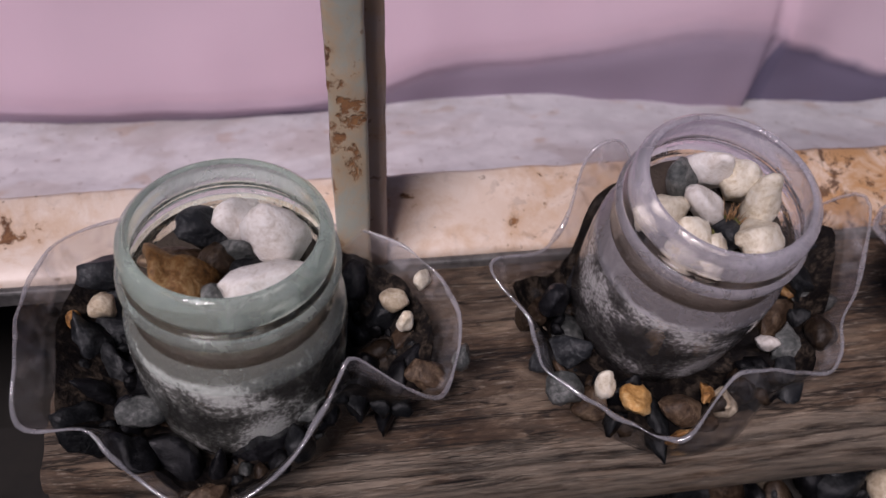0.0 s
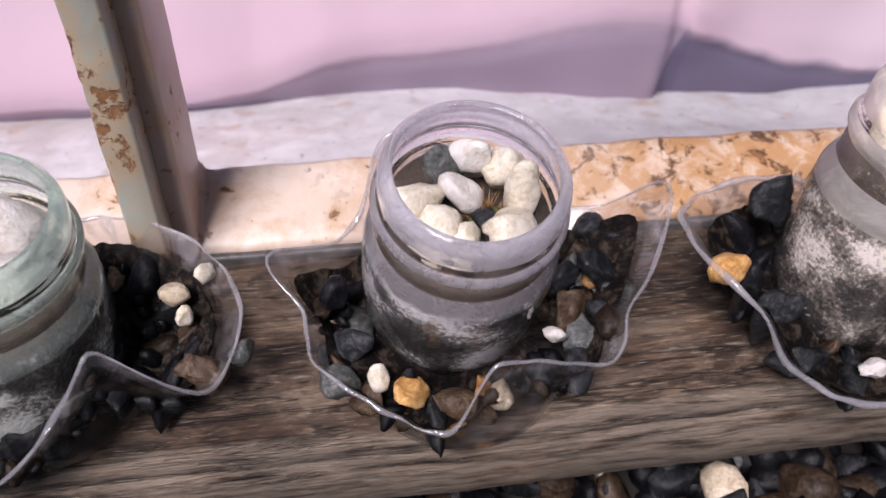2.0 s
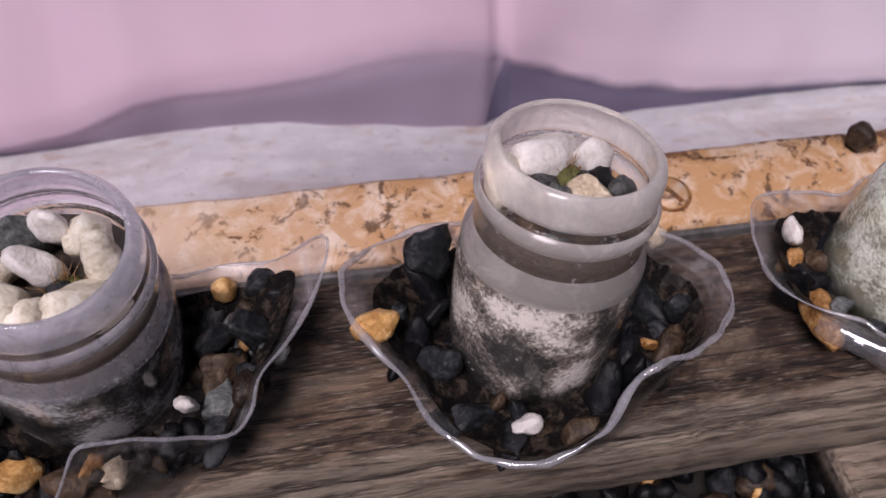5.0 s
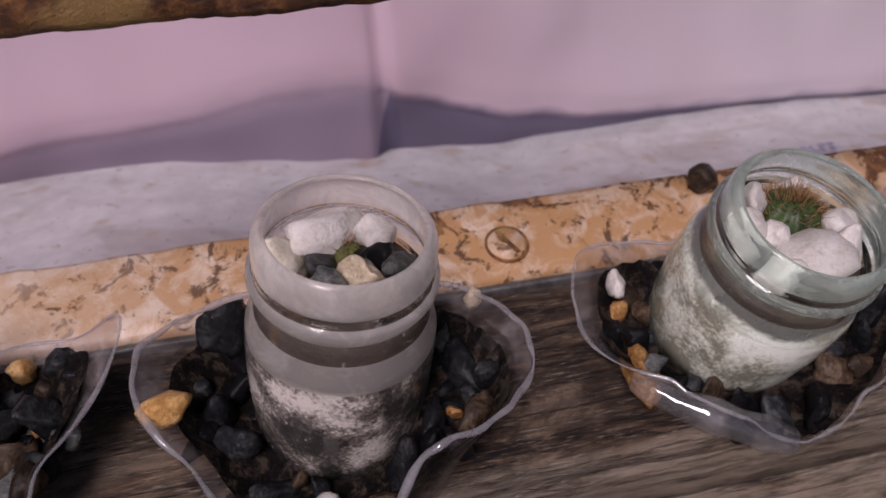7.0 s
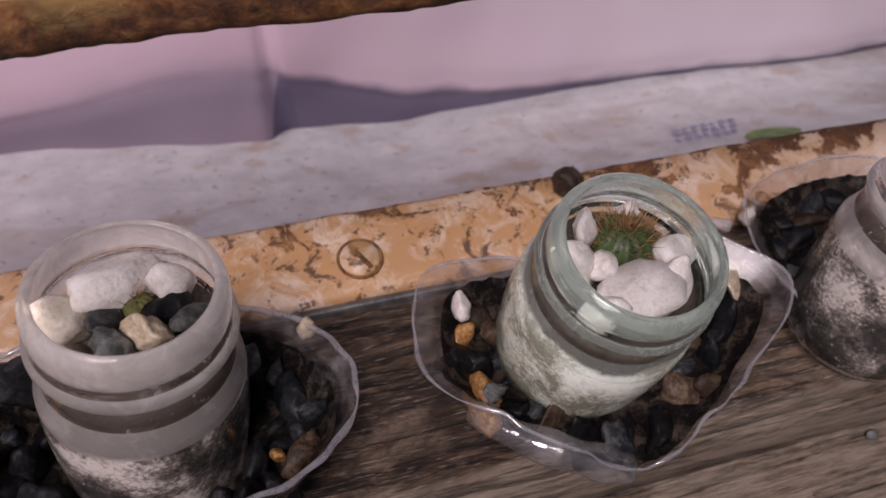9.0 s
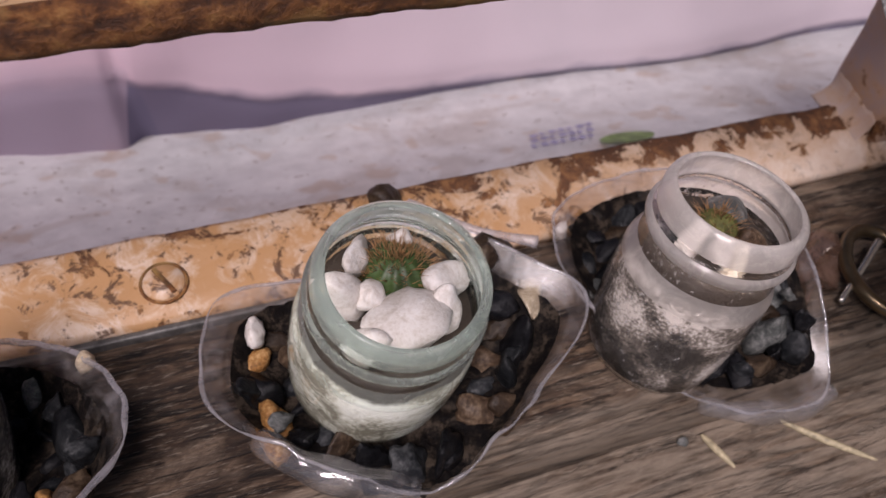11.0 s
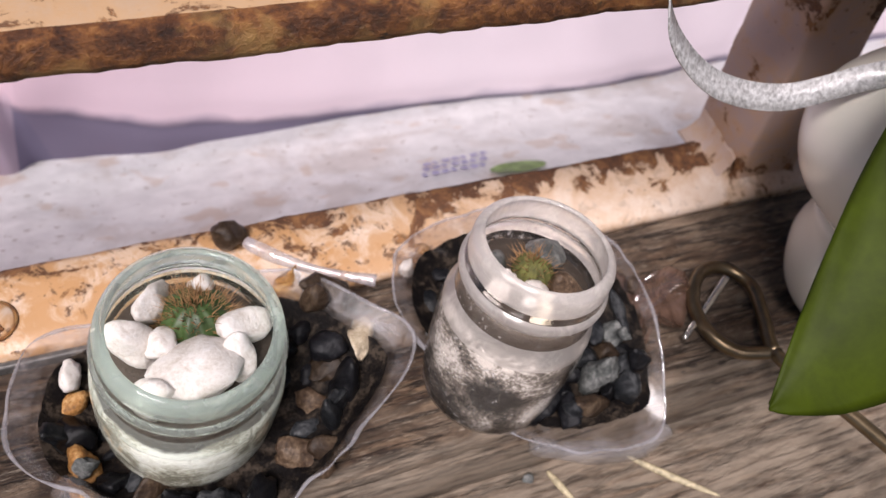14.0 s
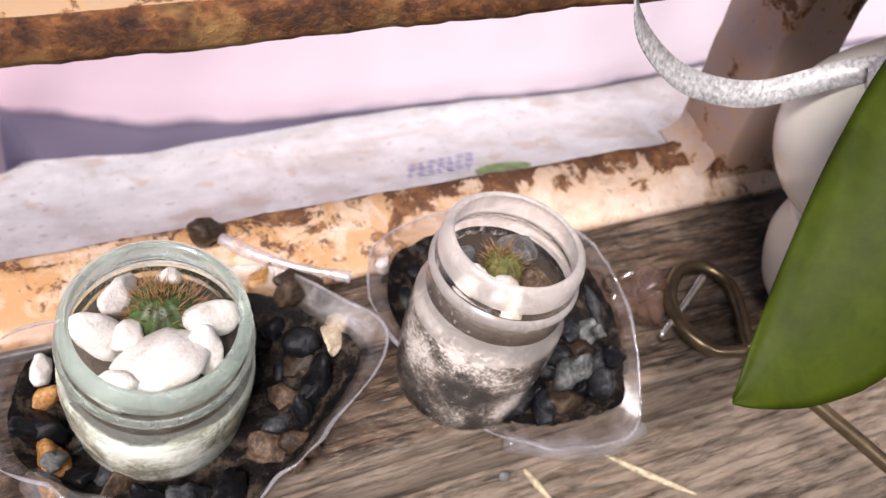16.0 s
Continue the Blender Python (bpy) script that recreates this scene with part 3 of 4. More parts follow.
def build_frame():
    top = new("metal_frame")
    tagged(top, "old steel window frame with peeling cream paint and rust", "frame")
    # bottom rail, its upper side falling slightly to the front
    bm = bmesh.new()
    rows = []
    ring = [(0.041, 0.0065), (0.0408, 0.0105), (0.042, 0.0122), (0.048, 0.0146), (0.056, 0.0166), (0.064, 0.0186), (0.0705, 0.0205), (0.0725, 0.0202), (0.0732, 0.0185), (0.0732, 0.002)]
    n = 220
    for k in range(n + 1):
        x = -0.34 + (0.62 + 0.34) * k / n
        row = []
        for y, z in ring:
            d = 0.0007 * noise.noise((x * 60, y * 60, z * 60)) + 0.0004 * noise.noise((x * 210, y * 210, z * 200))
            row.append(bm.verts.new((x, y + 0.5 * d, z + d)))
        rows.append(row)
    m = len(ring)
    for k in range(n):
        for j in range(m):
            bm.faces.new((rows[k][j], rows[k + 1][j], rows[k + 1][(j + 1) % m], rows[k][(j + 1) % m]))
    bmesh.ops.recalc_face_normals(bm, faces=bm.faces)
    part("bottom_rail", bm, RAIL, top, "cream painted rail, chipped to brown rust", True)
    part("lip", bar_bm((-0.34, 0.0395, 0.0065), (0.36, 0.0395, 0.0065), 0.003, 0.006, 0.0008, 120, 0.0004), STEEL, top, "bare dull steel edge strip")
    # left post: grey flaking front, pinkish side
    part("post", bar_bm((-0.038, 0.0325, 0.004), (-0.038, 0.0325, 0.122), 0.0100, 0.012, 0.0012, 46, 0.0007, (0, 1, 0)), POST, top, "grey-green flaking painted post", True)
    part("post_web", bar_bm((-0.0345, 0.0555, 0.010), (-0.0345, 0.0555, 0.122), 0.015, 0.034, 0.0012, 46, 0.0006, (0, 1, 0)), POST_SIDE, top, "pinkish painted post side with rust pits", True)
    # right post
    part("post", bar_bm((0.560, 0.067, 0.008), (0.567, 0.064, 0.175), 0.034, 0.036, 0.002, 50, 0.0006, (0, 1, 0)), POST_DULL, top, "pinkish painted post with dark rust seams", True)
    # weld fillets in the inner corners
    for x0, sgn in ((-0.0275, 1), (0.541, -1)):
        bm = bmesh.new()
        rows = []
        for j in range(9):
            y = (0.044 if sgn > 0 else 0.052) + 0.028 * j / 8
            z0 = (0.0125 if sgn > 0 else 0.0140) + 0.0075 * (y - (0.042 if sgn > 0 else 0.050)) / 0.031
            row = [bm.verts.new((x0 - sgn * 0.004, y, z0 - 0.004))]
            for k in range(9):
                a = math.pi / 2 * k / 8
                r = (0.006 if sgn > 0 else 0.011) + 0.002 * noise.noise((j * 0.6, k * 0.5, x0 * 9))
                row.append(bm.verts.new((x0 + sgn * r * (1 - math.sin(a)), y, z0 + r * (1 - math.cos(a)))))
            rows.append(row)
        for j in range(8):
            for k in range(9):
                bm.faces.new((rows[j][k], rows[j + 1][k], rows[j + 1][k + 1], rows[j][k + 1]))
            bm.faces.new((rows[j][9], rows[j + 1][9], rows[j + 1][0], rows[j][0]))
        bmesh.ops.recalc_face_normals(bm, faces=bm.faces)
        part("weld", bm, POST_SIDE, top, "", True)
    # top rail
    edge = lambda x, dy, dz: (x, 0.0325 - 0.0577 * x + dy, 0.122 + 0.029 * x + dz)
    bm = bar_bm(edge(0.02, 0.0225, 0.006), edge(0.72, 0.0225, 0.006), 0.045, 0.012, 0.003, 240, 0.0015)
    ob = part("top_rail", bm, TOPRAIL, top, "tan painted rail with a heavily rusted edge", True)
    ob.data.materials.append(RUST)
    for f in ob.data.polygons:
        if f.normal.y < -0.25 or f.normal.z < -0.5:
            f.material_index = 1
    # painted-over slotted screw
    bm = bmesh.new()
    bmesh.ops.create_cone(bm, cap_ends=True, segments=28, radius1=0.0076, radius2=0.0066, depth=0.0016)
    bmesh.ops.transform(bm, matrix=pose(0.2410, 0.0530, 0.0164, 13, 0, 0), verts=bm.verts)
    scr = part("screw", bm, RAIL, top, "painted-over slotted screw head", True)
    ring = [(0.2410 + 0.0076 * math.cos(a), 0.0530 + 0.0074 * math.sin(a), 0.0164 + 0.0017 * math.sin(a)) for a in [2 * math.pi * k / 36 for k in range(36)]]
    v, f = tube(ring, 0.0006, 6, True)
    mesh_ob("seam", v, f, RUST, scr, label="rusty ring round the screw head")
    part("slot", bar_bm((0.2385, 0.0580, 0.0186), (0.2440, 0.0480, 0.0163), 0.0016, 0.0012, 0.0003, 4, 0.0001), RUST, scr)


def sack_base(x, y):
    return float(np.interp(x, HEM_X, HEM_Z)) * 0.6 - 0.034 - 0.30 * (y - 0.27)


def build_backdrops():
    # plastic sack lying lower, behind the frame
    verts, faces = [], []
    nx, ny = 120, 46
    for k in range(nx + 1):
        for j in range(ny + 1):
            x, y = -0.5 + 1.6 * k / nx, 0.078 + 0.32 * j / ny
            z = sack_base(x, y) + 0.0022 * noise.noise((x * 9, y * 16, 4)) + 0.0016 * noise.noise((x * 34, y * 40, 2)) + 0.0008 * noise.noise((x * 110, y * 90, 7))
            verts.append((x, y, z))
    for k in range(nx):
        for j in range(ny):
            a = k * (ny + 1) + j
            faces.append((a, a + ny + 1, a + ny + 2, a + 1))
    ob = mesh_ob("plastic_sack", verts, faces, SACK)
    tagged(ob, "crumpled white plastic sack, dirty and lying flat", "sack")
    sack_z = lambda x, y: sack_base(x, y) + 0.0022 * noise.noise((x * 9, y * 16, 4)) + 0.0016 * noise.noise((x * 34, y * 40, 2)) + 0.0022
    # faded print: rows of short bars and a green badge
    bm = bmesh.new()
    for r in range(3):
        for k in range(7):
            x, y = 0.445 + 0.0060 * k + 0.003 * r, 0.168 + 0.0070 * r
            w = 0.0042 if (k + r) % 3 else 0.0026
            q = [bm.verts.new((a, b, sack_z(a, b))) for a, b in ((x, y), (x + w, y + 0.0006), (x + w - 0.0007, y + 0.0045), (x - 0.0007, y + 0.004))]
            bm.faces.new(q)
    part("print", bm, INK, ob, "faded violet printed bars")
    bm = bmesh.new()
    ctr = (0.500, 0.160)
    c0 = bm.verts.new((*ctr, sack_z(*ctr)))
    edge = [bm.verts.new((ctr[0] + 0.018 * math.cos(t), ctr[1] + 0.007 * math.sin(t), sack_z(ctr[0] + 0.018 * math.cos(t), ctr[1] + 0.007 * math.sin(t)))) for t in [2 * math.pi * k / 24 for k in range(24)]]
    for k in range(24):
        bm.faces.new((c0, edge[k], edge[(k + 1) % 24]))
    part("badge", bm, BADGE, ob, "green printed oval badge")
    # hanging cloth
    verts, faces = [], []
    nx, nz = 520, 70
    for k in range(nx + 1):
        x = -0.7 + 2.0 * k / nx
        hem = float(np.interp(x, HEM_X, HEM_Z)) - 0.012 + 0.0016 * noise.noise((x * 21, 0, 0))
        crease = float(np.interp(x, CREASE_X, CREASE_Z)) + 0.002 * noise.noise((x * 15, 4, 0))
        # a fold at one place: the near layer ends and the cloth behind is tucked deeper
        tuck = 0.017 + 0.020 / (1 + math.exp(-(x - 0.232) / 0.0022)) * max(0.0, 1 - max(0.0, x - 0.24) / 0.14)
        for j in range(nz + 1):
            s = j / nz
            z = hem + (0.185 + crease - hem) * s ** 1.35
            up = z - crease
            under = max(0.0, -up) / max(0.006, crease - hem)
            y = 0.262 + tuck * min(1.0, under) ** 0.75 + 0.42 * max(0.0, up) + 0.004 * math.exp(-(up / 0.010) ** 2)
            y += 0.005 * math.sin(x * 17 + 0.8) + 0.006 * noise.noise((x * 7, z * 14, 3)) + 0.003 * noise.noise((x * 24, z * 20, 8))
            y += 0.006 * math.exp(-((x - 0.232) / 0.004) ** 2) * min(1.0, max(0.0, (up + 0.06) / 0.06))
            verts.append((x, y, z))
    for k in range(nx):
        for j in range(nz):
            a = k * (nz + 1) + j
            faces.append((a, a + nz + 1, a + nz + 2, a + 1))
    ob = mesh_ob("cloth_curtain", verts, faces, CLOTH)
    tagged(ob, "hanging pink cloth with grey-mauve shade painted along its hem", "curtain")
    # ground below, far out to the horizon
    ob = mesh_ob("ground", [(-60, -60, -0.13), (60, -60, -0.13), (60, 60, -0.13), (-60, 60, -0.13)], [(0, 1, 2, 3)], DARK, smooth=False)
    tagged(ob, "dark bare earth floor", "ground", kind="structure")


# ---- stones ----
STONE_MESHES = []


def make_stone_meshes():
    for k in range(24):
        bm = bmesh.new()
        bmesh.ops.create_icosphere(bm, subdivisions=3 if k < 18 else 2, radius=1.0)
        sx, sy, sz = random.uniform(0.85, 1.2), random.uniform(0.62, 0.95), random.uniform(0.5, 0.8)
        off = Vector((k * 3.7, k * 1.3, k * 2.1))
        rough = 0.20 if 8 <= k < 17 else 0.26 if k % 3 else 0.42
        for v in bm.verts:
            d = 1 + rough * noise.noise(v.co * 1.1 + off) + 0.55 * rough * noise.noise(v.co * 2.3 + off) + 0.07 * noise.noise(v.co * 5.5 + off)
            # a few flattened facets, as split stones have
            for q in range(9):
                nrm = Vector((math.sin(k * 5.1 + q * 2.2), math.cos(k * 3.3 + q * 1.7), math.sin(k * 1.9 + q * 4.0))).normalized()
                h = v.co.dot(nrm)
                cut = 0.74 if 8 <= k < 17 else 0.55 if k % 3 == 0 else 0.68
                if h > cut:
                    v.co -= nrm * (h - cut) * 0.85
            v.co = Vector((v.co.x * sx, v.co.y * sy, v.co.z * sz)) * d
        me = bpy.data.meshes.new("stone")
        bm.to_mesh(me)
        bm.free()
        me.polygons.foreach_set("use_smooth", [True] * len(me.polygons))
        STONE_MESHES.append(me)


def stone(kind, x, y, z, size, turn=(0, 0, 0), stretch=(1, 1, 1), shape=None, group="", where="in a cut plastic cup"):
    names = {"slate": "dark slate", "black": "wet black", "grey": "speckled grey", "brown": "dull brown", "ochre": "yellow-ochre", "tan": "tan", "white": "smooth white", "cream": "cream white", "rust": "rusty orange"}
    key = (kind, shape if shape is not None else random.randrange(18))
    base = STONE_MESHES[key[1]]
    if key not in SHARED:
        me = base.copy()
        me.materials.append(STONES[kind])
        SHARED[key] = me
    ob = new("pebble", SHARED[key])
    ob.matrix_basis = Matrix.LocRotScale((x, y, z), Euler([radians(a) for a in turn]), Vector(stretch) * size)
    return tagged(ob, f"{names[kind]} pebble lying {where}", "pebble", group)


SHARED = {}


# ---- cups and jars ----
def cup_rim(shape):
    """Smooth rim radius and height by angle, from a few bends (degrees, mm, mm)."""
    ang = np.array([a for a, _, _ in shape], float)
    order = np.argsort(ang)
    ang, rad, hei = ang[order], np.array([r for _, r, _ in shape], float)[order], np.array([h for _, _, h in shape], float)[order]
    ang = np.r_[ang - 360, ang, ang + 360]
    rad, hei = np.tile(rad, 3), np.tile(hei, 3)
    t = np.arange(0, 360, 2.5)
    t = np.where(t > 180, t - 360, t)
    r, h = np.interp(t, ang, rad), np.interp(t, ang, hei)
    ker = np.array([1, 2, 3, 2, 1]) / 9
    wrap = lambda a: np.convolve(np.r_[a[-2:], a, a[:2]], ker, "valid")
    return np.radians(t), wrap(r) / 1000, wrap(h) / 1000


def build_cup(cx, cy, shape, base_r=0.034, label="", seed=0, edge=0.00065):
    z0 = wood_top(cx, cy) + 0.0012
    t, rad, hei = cup_rim(shape)
    n, rings = len(t), 12
    outer, faces = [], []
    for k in range(rings + 1):
        s = k / rings
        for a, r, h in zip(t, rad, hei):
            rr = base_r + (r - base_r) * s ** 1.1
            zz = h * s ** 0.9
            wr = 0.0011 * s * noise.noise((math.cos(a) * 6, math.sin(a) * 6 + seed, s * 5))
            outer.append(Vector((cx + (rr + wr) * math.cos(a), cy + (rr + wr) * math.sin(a), max(wood_top(0, cy + rr * math.sin(a)) + 0.0008 if cy + rr * math.sin(a) > -0.033 else -0.02, z0 + zz))))
    inner = [v - Vector((math.cos(t[i % n]), math.sin(t[i % n]), -0.4)) * 0.0007 for i, v in enumerate(outer)]
    cnt = len(outer)
    for k in range(rings):
        for j in range(n):
            a, b, c, d = k * n + j, k * n + (j + 1) % n, (k + 1) * n + (j + 1) % n, (k + 1) * n + j
            faces.append((a, b, c, d))
            faces.append((cnt + d, cnt + c, cnt + b, cnt + a))
    faces.append(tuple(range(n))[::-1])
    faces.append(tuple(cnt + j for j in range(n)))
    top = new("plastic_cup")
    tagged(top, label, "cup", "cut plastic cups on the plank")
    body = mesh_ob("wall", outer + inner, faces, [CUP, CUP_FLARE], top)
    for f in body.data.polygons:
        if len(f.vertices) == 4 and min(i % cnt for i in f.vertices) >= (rings - 2) * n:
            f.material_index = 1
    body.visible_shadow = False
    v, f = tube(outer[-n:], lambda u: edge * (0.85 + 0.9 * noise.noise((u * 26, seed, 0))), 8, True)
    mesh_ob("rim", v, f, CUP_RIM, top, label="whitish cut plastic edge")
    return top


JAR_PROFILE = [(0.0, 0.0195), (0.0015, 0.0225), (0.005, 0.0250), (0.013, 0.0266), (0.027, 0.0277), (0.038, 0.0278), (0.0425, 0.0270), (0.0455, 0.0256),
               (0.0475, 0.0249), (0.053, 0.0247), (0.0545, 0.0252), (0.0555, 0.0260), (0.0572, 0.0260), (0.0583, 0.0250), (0.060, 0.0245), (0.0655, 0.0244), (0.0672, 0.0240), (0.068, 0.0232)]


def build_jar(rim, lean, glass, label, fill, scale=1.0, height=1.0, fill_mat=None, ring_mat=None):
    """A jar whose mouth is centred on rim and whose foot leans away by lean degrees about x and y."""
    tall = 0.068 * height
    fill_top = tall - 0.018
    top = new("glass_jar")
    turn = pose(0, 0, 0, *lean)
    foot = Vector(rim) - turn @ Vector((0, 0, tall))
    cx = foot.x
    top.matrix_basis = Matrix.Translation(foot) @ turn
    tagged(top, label, "jar", "small jars with cacti")
    seg = 72
    wall = 0.0019
    prof = [(z * height, r * scale) for z, r in JAR_PROFILE]
    zs, rs = [z for z, _ in prof], [r for _, r in prof]
    radius = lambda z: float(np.interp(z, zs, rs))

    def lathe(name, line, material):
        verts, faces = [], []
        for z, r in line:
            verts += [(r * math.cos(2 * math.pi * j / seg), r * math.sin(2 * math.pi * j / seg), z) for j in range(seg)]
        for k in range(len(line) - 1):
            for j in range(seg):
                faces.append((k * seg + j, k * seg + (j + 1) % seg, (k + 1) * seg + (j + 1) % seg, (k + 1) * seg + j))
        ob = mesh_ob(name, verts, faces, material, top)
        ob.visible_shadow = False

    # the moulding, from the foot up: clear belly and throat between scuffed bands
    foot_line = [(0.0, 0.001), (0.0, 0.0190 * scale)]
    for name, z_lo, z_hi, proud, material in (("belly", 0.0, 0.0400, 0.0, glass), ("shoulder_band", 0.0400, 0.0472, 0.0003, ring_mat), ("neck", 0.0472, 0.0532, 0.0, glass),
                                              ("collar", 0.0532, 0.0582, 0.0004, ring_mat), ("throat", 0.0582, 0.0603, 0.0, glass), ("lip", 0.0603, 0.0680, 0.0004, ring_mat)):
        steps = 22 if name == "belly" else 10
        z_line = [(z_lo + (z_hi - z_lo) * (k / steps) ** (1.6 if name == "belly" else 1.0)) * height for k in range(steps + 1)]
        bulge = [proud * (1 - abs(2 * k / steps - 1) ** 4) for k in range(steps + 1)]
        out_line = [(z, radius(z) + d) for z, d in zip(z_line, bulge)]
        in_line = [(max(z, 0.0028), radius(z) - wall) for z in z_line][::-1]
        if name == "belly":
            lathe(name, foot_line + out_line, material)
            lathe("belly_inside", in_line[:-1] + [(0.0028, 0.0185 * scale), (0.0028, 0.001)], material)
        elif name == "lip":
            r0 = in_line[0][1]
            lathe(name, out_line + [(tall + 0.0005, r0 + wall * 0.75), (tall + 0.0006, r0 + wall * 0.45), (tall + 0.0003, r0 + wall * 0.15)] + in_line, material)
        else:
            lathe(name, out_line, material)
            lathe(name + "_inside", in_line, glass)
    # soil and sand inside, wet against the glass
    verts, faces = [], []
    levels = [(z, r - wall + 0.0003) for z, r in prof[2:] if 0.0032 < z < fill_top - 0.001]
    rr = np.interp(fill_top, [z for z, _ in prof], [r for _, r in prof]) - wall + 0.0003
    levels.append((fill_top, rr))
    for z, r in levels:
        for j in range(seg):
            a = 2 * math.pi * j / seg
            verts.append((r * math.cos(a), r * math.sin(a), z))
    for q in (0.75, 0.5, 0.25, 0.03):
        for j in range(seg):
            a = 2 * math.pi * j / seg
            verts.append((rr * q * math.cos(a), rr * q * math.sin(a), fill_top + 0.0012 * noise.noise((q * 9, a * 2, cx * 50))))
    m = len(levels) + 4
    for k in range(m - 1):
        for j in range(seg):
            faces.append((k * seg + j, k * seg + (j + 1) % seg, (k + 1) * seg + (j + 1) % seg, (k + 1) * seg + j))
    faces.append(tuple(range(seg))[::-1])
    faces.append(tuple((m - 1) * seg + j for j in range(seg)))
    soil = mesh_ob("potting_soil", verts, faces, fill_mat or SAND)
    soil.matrix_basis = top.matrix_basis
    tagged(soil, fill, "soil")
    return top


build_planks()
build_frame()
build_backdrops()
make_stone_meshes()

CUPS = [
    (-0.067, -0.004, [(-175, 58, 30), (-160, 62, 20), (-145, 47, 28), (-125, 46, 18), (-108, 48, 14), (-86, 44, 20), (-66, 38, 30), (-43, 34, 43), (-27, 53, 19), (-17, 54, 17), (2, 57, 23), (20, 52, 29), (41, 45, 32), (75, 40, 28), (105, 46, 28), (132, 60, 30), (150, 67, 30), (165, 64, 28)], "clear plastic cup with a wavy cut rim, full of dark pebbles"),
    (0.050, -0.011, [(180, 42, 30), (-161, 44, 25), (-146, 39, 23), (-127, 36, 19), (-103, 36, 17), (-94, 31, 26), (-85, 28, 36), (-60, 30, 33), (-38, 36, 25), (-30, 44, 22), (-10, 45, 29), (10, 60, 33), (24, 75, 44), (34, 62, 27), (60, 42, 24), (88, 40, 28), (98, 44, 54), (106, 45, 57), (115, 45, 53), (128, 41, 32), (146, 42, 30), (166, 56, 39)], "clear plastic cup cut to flaring points, filled with pebbles"),
    (0.177, -0.011, [(160, 62, 34), (170, 60, 35), (-173, 55, 35), (-163, 49, 31), (-150, 46, 16), (-123, 42, 11), (-108, 40, 13), (-86, 37, 22), (-70, 34, 36), (-60, 35, 39), (-29, 44, 36), (-12, 49, 34), (8, 50, 34), (40, 46, 30), (90, 42, 24), (125, 46, 32), (145, 58, 31)], "torn clear plastic cup, grimy, filled with dark pebbles"),
    (0.304, -0.012, [(142, 62, 29), (171, 58, 25), (-178, 54, 24), (-160, 42, 25), (-125, 34, 18), (-108, 33, 11), (-92, 33, 7), (-50, 33, 14), (-18, 44, 19), (6, 68, 28), (25, 58, 30), (50, 55, 32), (75, 45, 32), (110, 42, 24)], "crumpled clear plastic cup with pebbles round a jar"),
    (0.420, 0.002, [(166, 52, 23), (-164, 46, 19), (-129, 46, 6), (-110, 46, 0), (-75, 52, -6), (-58, 58, -7), (-40, 48, 8), (-10, 36, 27), (20, 36, 28), (60, 40, 27), (110, 44, 27), (140, 54, 25)], "low clear plastic cup with a folded shiny lip"),
]
CUP_OBS = [build_cup(cx, cy, shape, 0.029, label, k * 5.0, 0.0011 if k == 2 else 0.00065) for k, (cx, cy, shape, label) in enumerate(CUPS)]
# curled-over lips of two cups
for cup, ctrl, r0 in ((CUP_OBS[3], [(0.259, -0.018, 0.021), (0.268, -0.029, 0.021), (0.280, -0.037, 0.019), (0.291, -0.042, 0.016), (0.298, -0.044, 0.013)], 0.0048),
                      (CUP_OBS[4], [(0.400, -0.041, 0.006), (0.416, -0.0455, 0.001), (0.435, -0.0490, -0.002), (0.452, -0.0465, -0.001)], 0.0036)):
    v, f = tube(spline(ctrl, 8), lambda u: r0 * (0.75 + 0.35 * math.sin(2.6 * u) + 0.1 * math.sin(19 * u)), 18)
    mesh_ob("curled_lip", v, f, LIP, cup, label="glossy curled plastic lip").visible_shadow = False

# folded edge standing up behind the jar
v, f = tube(spline([(0.326, 0.050, 0.034), (0.336, 0.041, 0.032), (0.349, 0.033, 0.030), (0.366, 0.025, 0.028)], 8), lambda u: 0.0020 + 0.0006 * math.sin(7 * u), 10)
mesh_ob("folded_edge", v, f, CUP_RIM, CUP_OBS[3], label="pale lavender folded plastic edge").visible_shadow = False

JARS = [
    build_jar((-0.0679, -0.0104, 0.0745), (4, 2, 0), GREENGLASS, "greenish glass jar topped with white and brown stones", "grey sandy soil inside a jar", 0.99, 1.0, None, GREEN_RING),
    build_jar((0.0510, -0.0125, 0.0795), (14, 2.5, 0), CLEARGLASS, "clear jar leaning slightly, topped with cream pebbles", "dark sandy soil inside a jar", 0.94, 1.03, None, CLEAR_RING),
    build_jar((0.1781, -0.0067, 0.0865), (1, 5.5, 0), FROSTED, "cloudy glass jar with condensation and mixed stones", "mottled sandy soil inside a jar", 0.91, 1.16, MOTTLED, CLOUDY_RING),
    build_jar((0.3019, -0.0165, 0.0768), (14, 5, 0), GREENGLASS, "leaning greenish glass jar with white stones and a small cactus", "pale sandy soil inside a jar", 0.96, 1.0, PALE_SAND, GREEN_RING),
    build_jar((0.4022, -0.0175, 0.0785), (2, 8, 0), FROSTED, "small leaning cloudy glass jar with moss and pebbles", "mottled soil inside a jar", 0.88, 1.06, MOTTLED, CLOUDY_RING),
]
TALL = [0.068 * h for h in (1.0, 1.03, 1.16, 1.0, 1.06)]


def in_jar(k, x, y, depth):
    """A place in jar k: metres from its axis and below its mouth."""
    return JARS[k].matrix_basis @ Vector((x, y, TALL[k] - depth))


